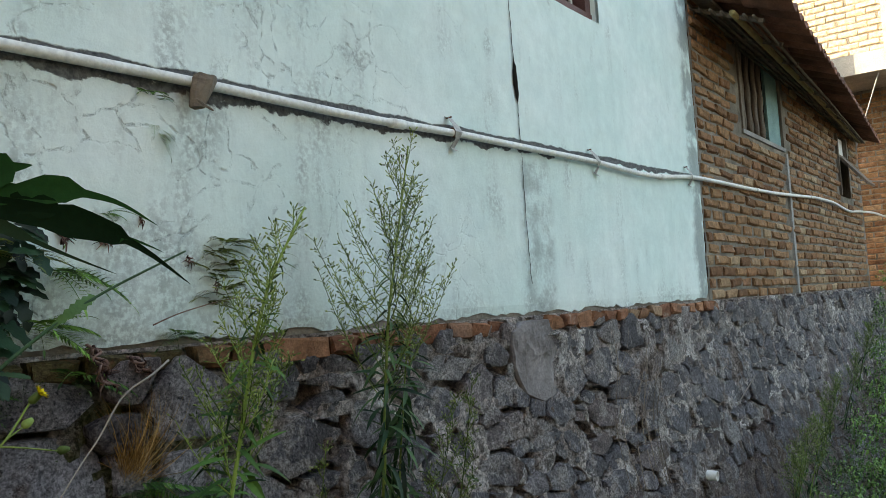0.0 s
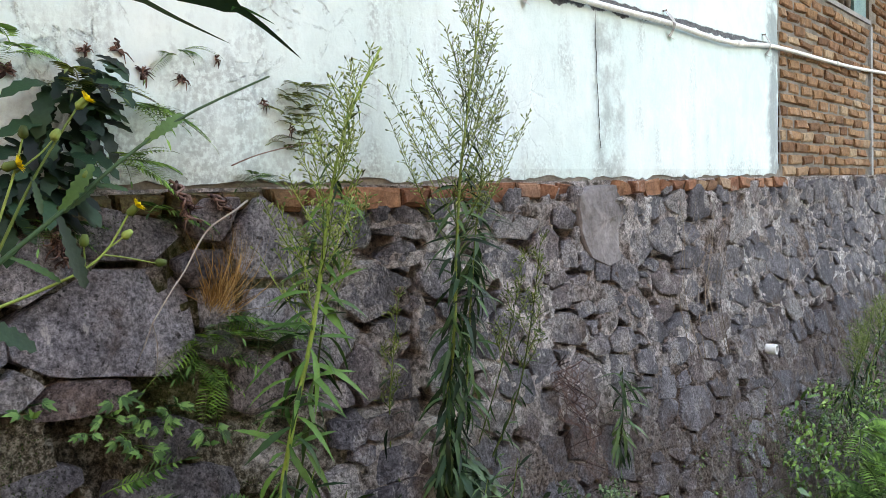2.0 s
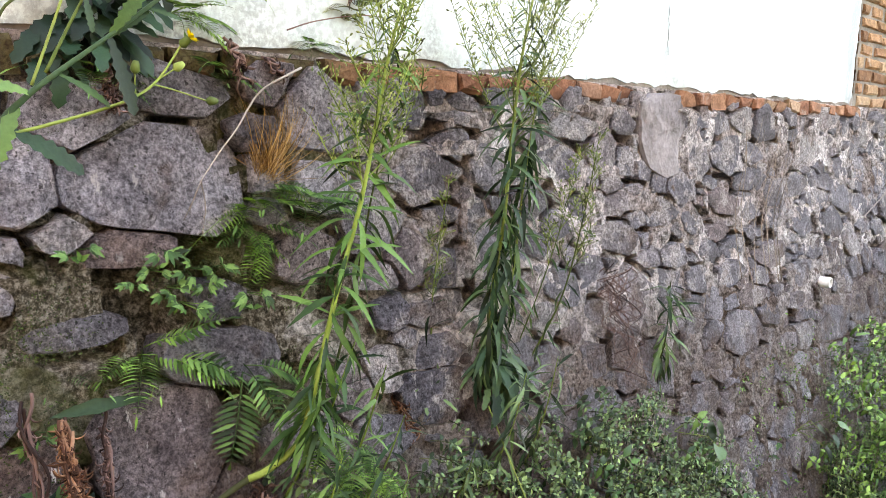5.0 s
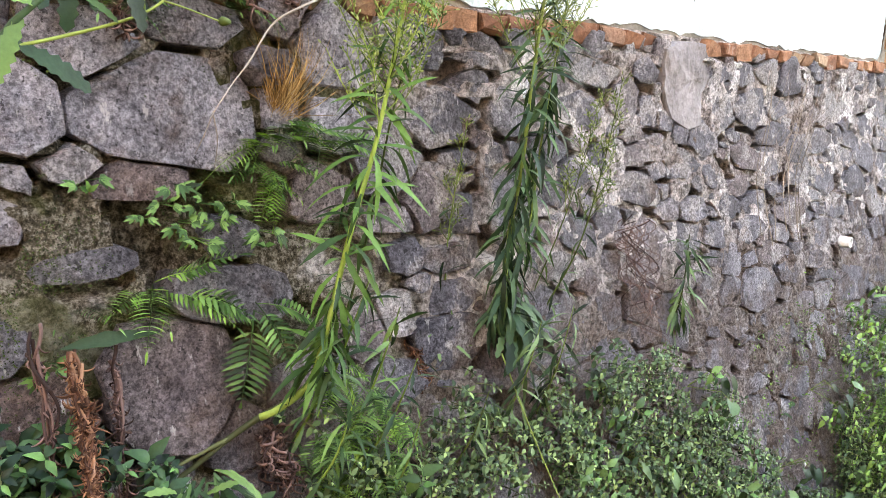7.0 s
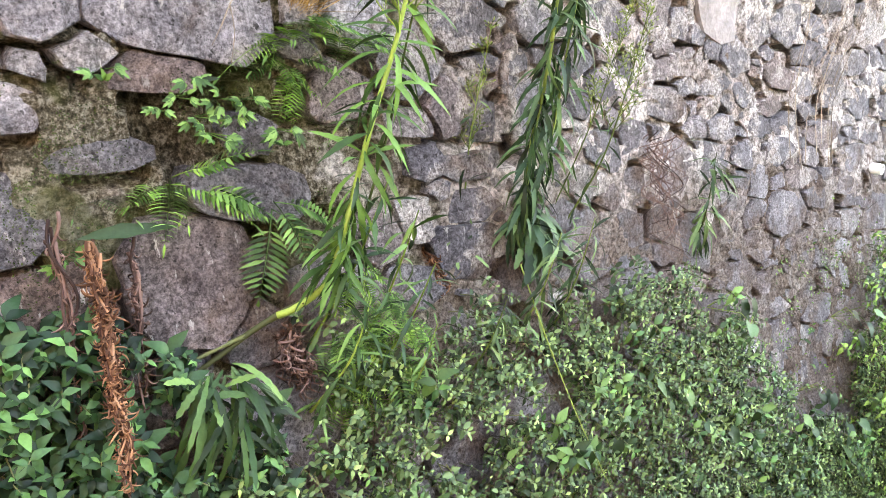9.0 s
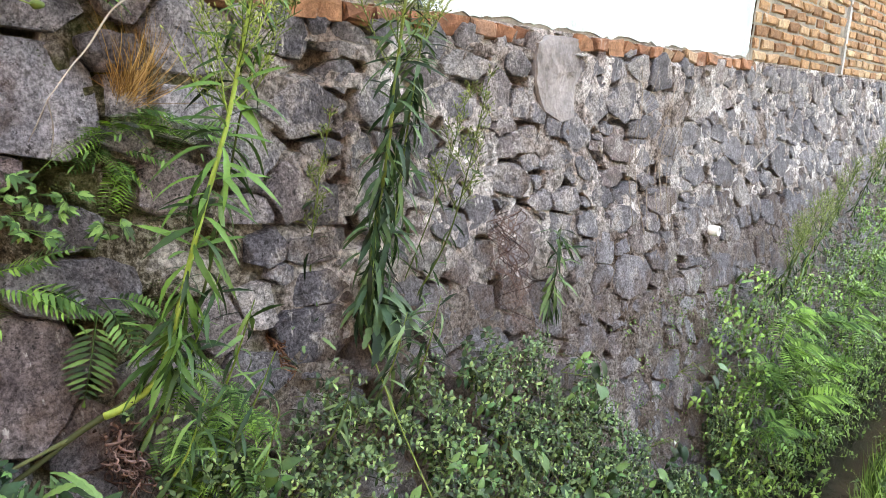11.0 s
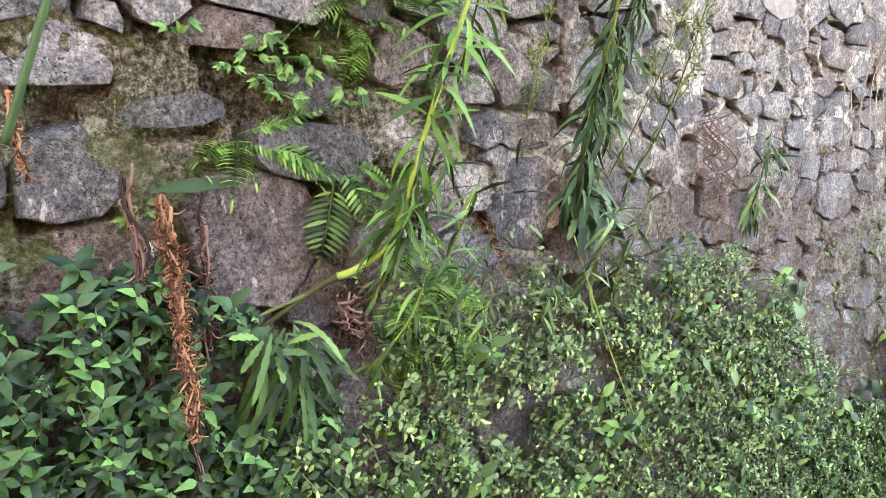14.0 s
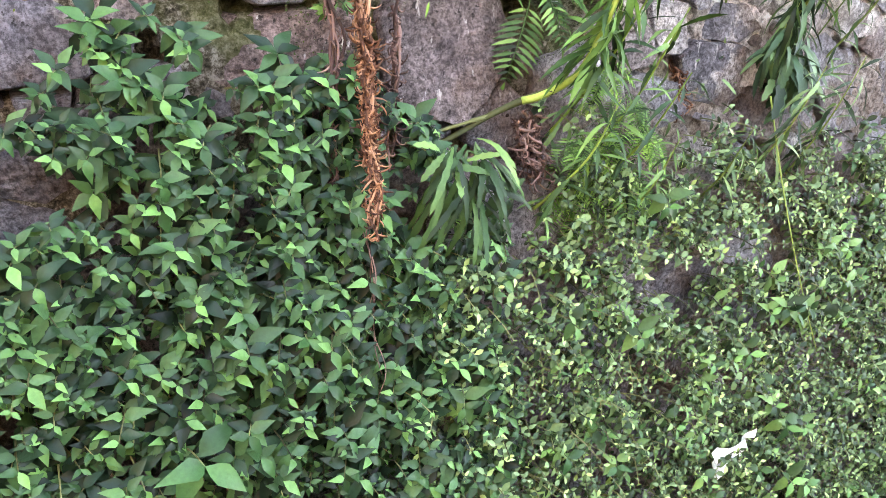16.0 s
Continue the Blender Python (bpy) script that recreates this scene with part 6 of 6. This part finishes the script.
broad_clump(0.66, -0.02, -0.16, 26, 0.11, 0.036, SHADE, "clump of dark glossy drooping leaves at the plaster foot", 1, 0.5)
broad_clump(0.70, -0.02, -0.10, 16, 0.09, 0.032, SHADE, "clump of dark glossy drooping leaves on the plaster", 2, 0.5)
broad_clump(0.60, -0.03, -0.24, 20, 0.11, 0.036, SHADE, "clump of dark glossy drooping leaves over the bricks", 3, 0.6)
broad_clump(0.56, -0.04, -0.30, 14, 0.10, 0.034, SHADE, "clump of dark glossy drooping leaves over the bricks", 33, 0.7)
broad_clump(0.63, -0.26, -1.18, 44, 0.145, 0.0125, SHADOW, "rosette of long hanging toothed leaves", 4, 0.9, "leaf_rosette")
broad_clump(0.63, -0.27, -1.17, 10, 0.085, 0.015, LEAF, "young upright leaves of the hanging rosette", 5, -0.1, "leaf_rosette")
broad_clump(1.32, -0.11, -1.06, 12, 0.09, 0.018, DULL, "small drooping rosette at the weed foot", 6, 0.4, "leaf_rosette")
broad_clump(1.53, -0.17, -1.04, 40, 0.13, 0.026, DEEP, "drooping lower leaves of the dark horseweed", 7, 0.9, "leaf_rosette")
broad_clump(2.22, -0.17, -1.36, 22, 0.12, 0.022, DULL, "hanging tuft of narrow dark leaves", 8, 0.9, "leaf_rosette")
broad_clump(3.06, -0.24, -1.74, 13, 0.14, 0.036, LEAF, "broad-leaved bright green rosette on the stones", 9, 0.1, "leaf_rosette")
broad_clump(3.02, -0.26, -1.84, 10, 0.14, 0.036, LEAF, "broad-leaved bright green rosette on the stones", 10, 0.3, "leaf_rosette")
broad_clump(4.15, -0.42, -1.85, 7, 0.22, 0.055, LEAF, "broad-leaved rosette above the water", 11, 0.4, "leaf_rosette")
broad_clump(1.00, -0.33, -1.74, 7, 0.15, 0.032, FERN, "sowthistle rosette with pale midribs in the weeds", 12, 0.1, "leaf_rosette")
broad_clump(2.83, -0.14, -1.27, 8, 0.05, 0.02, DULL, "tiny rosette in a stone joint", 13, 0.0, "leaf_rosette")
broad_clump(4.10, -0.20, -1.45, 14, 0.14, 0.02, FERN, "grassy bright green tuft on the ditch side", 14, -0.2, "leaf_rosette")


def heart_leaf(L, droop):
    """A broad heart-shaped blade, cupped along its midrib."""
    v, f = [], []
    for k in range(8):
        t = k / 7
        w = 0.40 * L * (math.sin(math.pi * min(1.0, 0.22 + 0.80 * t)) ** 0.8) * (1 if k < 7 else 0.02)
        x, z = L * t, -droop * L * t * t * 0.5
        back = 0.12 * L if k == 0 else 0.0
        v += [(x - back, -w, z + 0.25 * w), (x, 0, z), (x - back, w, z + 0.25 * w)]
    for k in range(7):
        a = 3 * k
        f += [(a, a + 1, a + 4, a + 3), (a + 1, a + 2, a + 5, a + 4)]
    return v, f


def build_broad_leaves():
    r = random.Random(77)
    for x, z, n, size in ((1.95, -1.50, 4, 0.050), (2.36, -1.42, 3, 0.055), (2.20, -1.75, 3, 0.05), (2.92, -1.86, 5, 0.070), (3.32, -1.66, 4, 0.06), (3.05, -2.0, 4, 0.065), (1.60, -1.55, 3, 0.04)):
        y = wall_face(z) - 0.13
        root = thing("heart_leaf_vine", "creeper with broad bluish heart-shaped leaves on the wall", "vine", "heart-leaf creepers", at=(x, y, z))
        for k in range(n):
            p = Vector((r.uniform(-0.09, 0.09), r.uniform(-0.05, 0.02), r.uniform(-0.08, 0.08)))
            v, f = heart_leaf(size * r.uniform(0.8, 1.15), r.uniform(0.3, 0.8))
            part("leaf", Shape().add(v, f, aim(p, (r.uniform(-0.8, 0.8), -0.5, r.uniform(-1.0, -0.1)), (r.uniform(-0.3, 0.3), -0.7, 0.7))), DEEP if k % 2 else LEAF, root, smooth=True)
            part("stalk", Shape().tube([p, p + Vector((0.01, 0.04, 0.02)), Vector((0, 0.11, 0))], 0.0013, 4), STEM, root)


build_broad_leaves()


def dry_hanging(x0, z0, x1, z1, thick, material, label, seed, y0=-0.10, strands=9, curls=110, y1=None):
    """A dead fern: twisted strands with curled pinnae, hanging down the wall."""
    r = random.Random(seed)
    root = thing("dead_fern", label, "dead plant", "dead ferns", at=(x0, wall_face(z0) + y0, z0))
    drop = -0.14 * (z0 - z1) / 0.4 if y1 is None else y1 - wall_face(z0) - y0
    for k in range(strands):
        pts = []
        q, first = r.uniform(0.55, 1.0), r.uniform(0.0, 0.2)
        w1, w2, ph = r.uniform(6, 26), r.uniform(6, 22), r.uniform(0, 6)
        wide = thick * r.uniform(0.4, 1.5)
        for u in np.linspace(0, 1, 26):
            t = first + (q - first) * u
            px = (x1 - x0) * t + wide * (0.7 * math.sin(t * w1 + ph) + 0.8 * wob(t * 5, k, seed, 1.0)) + 0.006 * wob(t, seed, 3, 6)
            py = drop * t + wide * 0.8 * math.cos(t * w2 + k * 2.3)
            pts.append((px, py, (z1 - z0) * t))
        s = Shape().tube(pts, np.linspace(0.0032, 0.0016, 26) if curls else np.linspace(0.0014, 0.0007, 26), 5)
        for j in range(int(curls * abs(z1 - z0))):
            p = np.array(pts[r.randrange(1, 26)])
            L = r.uniform(0.006, 0.020)
            d = Vector((r.uniform(-1, 1), r.uniform(-1, 0.3), r.uniform(-1.6, 0.3))).normalized()
            e = d.orthogonal().normalized()
            turn, bend = r.uniform(0, 6.3), r.uniform(1.2, 5.0)
            e = e * math.cos(turn) + d.cross(e) * math.sin(turn)
            curl = [p + np.array(d * (L * math.sin(bend * u) / bend * 1.6 + L * 0.4 * u) + e * (L * (1 - math.cos(bend * u)) / bend * 1.6)) for u in np.linspace(0, 1, 6)]
            s.tube(curl, (0.0010, 0.0016, 0.0017, 0.0013, 0.0009, 0.0004), 4)
        part("strand", s, material, root, smooth=True)


dry_hanging(0.475, -0.90, 0.435, -1.24, 0.0095, DRYFERN, "rust-brown dead fern hanging in twisted strands", 1, -0.06, 20, 130, y1=-0.36)
dry_hanging(0.54, -0.90, 0.51, -1.18, 0.007, ROOT, "dark purplish dead fern strands beside a big stone", 2, -0.05, 6, 70, y1=-0.25)
dry_hanging(0.425, -0.85, 0.40, -1.30, 0.010, ROOT, "thin dark dead fern strands among nettles", 3, -0.06, 5, 40)
dry_hanging(0.28, -0.74, 0.29, -0.94, 0.005, DRYFERN, "brown dead fern frond hanging on the wall", 4, -0.04, 3)
dry_hanging(0.45, -1.1, 0.46, -1.6, 0.008, ROOT, "dark dead strands hanging into the weeds", 5, -0.10, 4, 0)
dry_hanging(0.80, -1.11, 0.82, -1.25, 0.03, ROOT, "reddish brown dead fern ball under the weed root", 6, -0.05, 16, 160)
dry_hanging(1.20, -1.04, 1.22, -1.16, 0.015, DRYFERN, "small dead fern in a dark stone joint", 7, -0.02, 7)
dry_hanging(2.08, -0.84, 2.06, -1.20, 0.050, ROOT, "dry reddish tangle of stems on the stones", 8, -0.05, 22, 0)
dry_hanging(0.93, -0.31, 0.98, -0.36, 0.01, ROOT, "dead rootlets over the brick course", 9, -0.03, 8)
dry_hanging(0.85, -0.28, 0.87, -0.37, 0.012, ROOT, "dead rootlets hanging from the plaster edge", 10, -0.03, 8)
dry_hanging(0.60, -0.33, 0.62, -0.44, 0.012, ROOT, "dead rootlets over mossy bricks", 11, -0.03, 8)


def build_dead_tufts():
    for k, (x, z, size) in enumerate(((0.775, -0.03, 1.0), (0.71, -0.04, 0.8), (0.905, -0.075, 0.8), (0.99, -0.025, 0.6), (1.10, -0.11, 0.8), (1.175, -0.165, 0.7), (0.82, -0.07, 1.0), (0.57, -0.09, 1.2))):
        r = random.Random(k)
        root = thing("dead_tuft", "dried brown root tuft stuck to the plaster", "dead plant", "dead tufts", at=(x, 0.0, z))
        s = Shape()
        for j in range(9):
            a = r.uniform(0, 2 * math.pi)
            L = r.uniform(0.012, 0.03) * size
            s.tube([(0, 0.004, 0), (math.cos(a) * L * 0.5, -0.008 - 0.006 * r.random(), math.sin(a) * L * 0.5), (math.cos(a) * L + r.uniform(-0.005, 0.005), -0.006, math.sin(a) * L - 0.006)], (0.002, 0.0014, 0.0006), 4)
            v, f = leaf(0.018 * size, 0.010 * size, 0.5, 1.5, 3)
            s.add(v, f, aim((0, -0.004, 0), (math.cos(a), -0.5, math.sin(a)), (0, -1, 0.2)))
        part("rootlet_tuft", s, ROOT, root)


build_dead_tufts()


def build_strap_leaf():
    root = thing("strap_leaf", "long limp olive green leaf hanging before the stones", "leaf", at=(0.62, -0.155, -0.905))
    v, f = leaf(0.17, 0.026, 0.35, 0.30, 9, 0.08, 0.55, 1.6)
    part("blade", Shape().add(v, f, aim((0, 0, 0), (-1.0, -0.05, 0.10), (0.1, -0.75, 0.6))), DULL, root, smooth=True)
    part("stalk", Shape().tube([(0.0, 0.09, 0.01), (0.02, 0.03, 0.006), (0, 0, 0)], 0.002, 5), STEM, root, smooth=True)


build_strap_leaf()


def build_dry_grass():
    r = random.Random(4)
    root = thing("dry_grass_tuft", "orange-brown dry grass tuft growing from a joint", "grass", at=(0.92, -0.04, -0.545))
    s = Shape()
    for _ in range(260):
        a = r.gauss(0.45, 0.55)
        L = r.uniform(0.05, 0.19)
        v, f = BLADE[r.randrange(3)]
        s.add(v * np.array([L, 0.024, L * 1.1]), f, aim((r.uniform(-0.025, 0.025), r.uniform(-0.02, 0.01), r.uniform(-0.02, 0.02)), (math.sin(a), -0.3 - 0.3 * r.random(), math.cos(a)), (math.sin(a) + 0.4, -1, 0)))
    tagged(part("tuft", s, STRAW, root), kind="stuff")


build_dry_grass()


def twig(points, radius, label, forks=(), material=None):
    root = thing("dry_twig", label, "twig", "dry twigs", at=tuple(points[0]))
    o = np.array(points[0])
    n = 5 * len(points)
    part("branch", Shape().tube(smooth_path(points, n) - o, np.linspace(radius, radius * 0.5, n), 6), material or TWIG, root, smooth=True)
    for f in forks:
        part("fork", Shape().tube(smooth_path(f, 8) - o, np.linspace(radius * 0.6, radius * 0.3, 8), 5), material or TWIG, root, smooth=True)


twig([(1.02, -0.04, -0.325), (0.944, -0.10, -0.346), (0.88, -0.10, -0.382), (0.83, -0.10, -0.451), (0.795, -0.105, -0.488), (0.752, -0.105, -0.544)], 0.0026, "pale bare twig leaning across the big stone",
     [[(0.752, -0.105, -0.544), (0.760, -0.105, -0.59), (0.755, -0.10, -0.642)], [(0.752, -0.105, -0.544), (0.735, -0.105, -0.58), (0.719, -0.10, -0.614)]])
twig([(3.58, -0.17, -1.36), (3.70, -0.19, -1.31), (3.86, -0.20, -1.26)], 0.004, "short pale stick lodged in the stones")
twig([(4.35, -0.10, -0.95), (4.55, -0.12, -0.85), (4.85, -0.13, -0.74)], 0.004, "thin pale stick leaning on the stones")
twig([(1.42, -0.23, -1.10), (1.45, -0.31, -1.28), (1.49, -0.40, -1.47), (1.55, -0.47, -1.64)], 0.0022, "pale hanging stem in the creeping weeds", material=STEM)
twig([(0.815, -0.238, -1.060), (0.775, -0.21, -1.085), (0.72, -0.195, -1.115), (0.64, -0.185, -1.16), (0.56, -0.17, -1.195)], 0.0082, "olive brown woody root of the leaning weed", [[(0.72, -0.195, -1.115), (0.64, -0.19, -1.135), (0.55, -0.18, -1.165)]], WEEDSTEM)
twig([(1.0, -0.02, -0.25), (1.07, -0.03, -0.225), (1.2, -0.03, -0.20), (1.3, -0.03, -0.205)], 0.0016, "thin brown runner on the plaster foot", material=ROOT)


def build_dry_vine():
    """Pale dead stems fanned over the right-hand stones."""
    r = random.Random(3)
    for k in range(7):
        x, z = 2.98 + 0.06 * k + r.uniform(-0.04, 0.04), -1.0 + r.uniform(-0.05, 0.05)
        x1, z1 = x + r.uniform(0.02, 0.35), -0.42 + r.uniform(-0.12, 0.06)
        p = [(x, wall_face(z) - 0.05, z), (x + (x1 - x) * 0.3, -0.10, z + (z1 - z) * 0.4), (x + (x1 - x) * 0.6, -0.10, z + (z1 - z) * 0.75), (x1, -0.08, z1)]
        fork = [[p[2], (x1 + 0.08, -0.1, z1 - 0.08), (x1 + 0.16, -0.08, z1 + 0.01)], [p[1], (p[1][0] + 0.08, -0.1, p[1][2] + 0.10), (p[1][0] + 0.2, -0.09, p[1][2] + 0.17)]]
        twig(p, 0.0014, "pale dead weed stem against the stones", fork, VINE)


build_dry_vine()


def build_litter():
    root = thing("paper_scrap", "crumpled white tissue caught in the weeds", "litter", at=(1.32, -0.45, -1.87))
    s = Shape()
    r = random.Random(2)
    n = 7
    v = [((i - 3) * 0.019 + r.uniform(-0.006, 0.006), -0.04 + r.uniform(-0.015, 0.015), (k - 3) * 0.017 + (i - 3) * 0.008 + r.uniform(-0.004, 0.004)) for k in range(n) for i in range(n)]
    s.add(v, [(k * n + i, k * n + i + 1, (k + 1) * n + i + 1, (k + 1) * n + i) for k in range(n - 1) for i in range(n - 1) if (i + k) not in (0, 1, 11)])
    part("sheet", s, WHITE, root)
    root = thing("pebble", "small white pebble stuck in mossy mortar", "pebble", at=(0.765, -0.065, -0.985))
    b = Shape()
    for k, (z, rad) in enumerate(((-0.009, 0.004), (-0.004, 0.009), (0.003, 0.009), (0.009, 0.004))):
        b.v.append(np.array([(math.cos(a) * rad, math.sin(a) * rad, z) for a in np.arange(8) * math.pi / 4]))
    b.n = 32
    b.f = [(k * 8 + i, k * 8 + (i + 1) % 8, (k + 1) * 8 + (i + 1) % 8, (k + 1) * 8 + i) for k in range(3) for i in range(8)] + [tuple(range(8))[::-1], tuple(24 + i for i in range(8))]
    part("body", b, WHITE, root, smooth=True)
    root = thing("petal", "single white fallen petal on the stones", "petal", at=(3.15, -0.36, -1.93))
    v, f = leaf(0.05, 0.03, 0.4, 0.6, 4)
    part("blade", Shape().add(v, f, aim((0, 0, 0), (-0.3, -0.5, 0.8), (0, -1, 0.3))), WHITE, root)
    root = thing("dead_leaf", "curled brown leaf on the stones", "leaf", at=(3.28, -0.27, -1.78))
    v, f = leaf(0.13, 0.035, 0.6, 0.3, 5)
    part("blade", Shape().add(v, f, aim((-0.04, 0, -0.05), (0.7, -0.2, 0.8), (0, -1, 0.2))), STRAW, root)


build_litter()
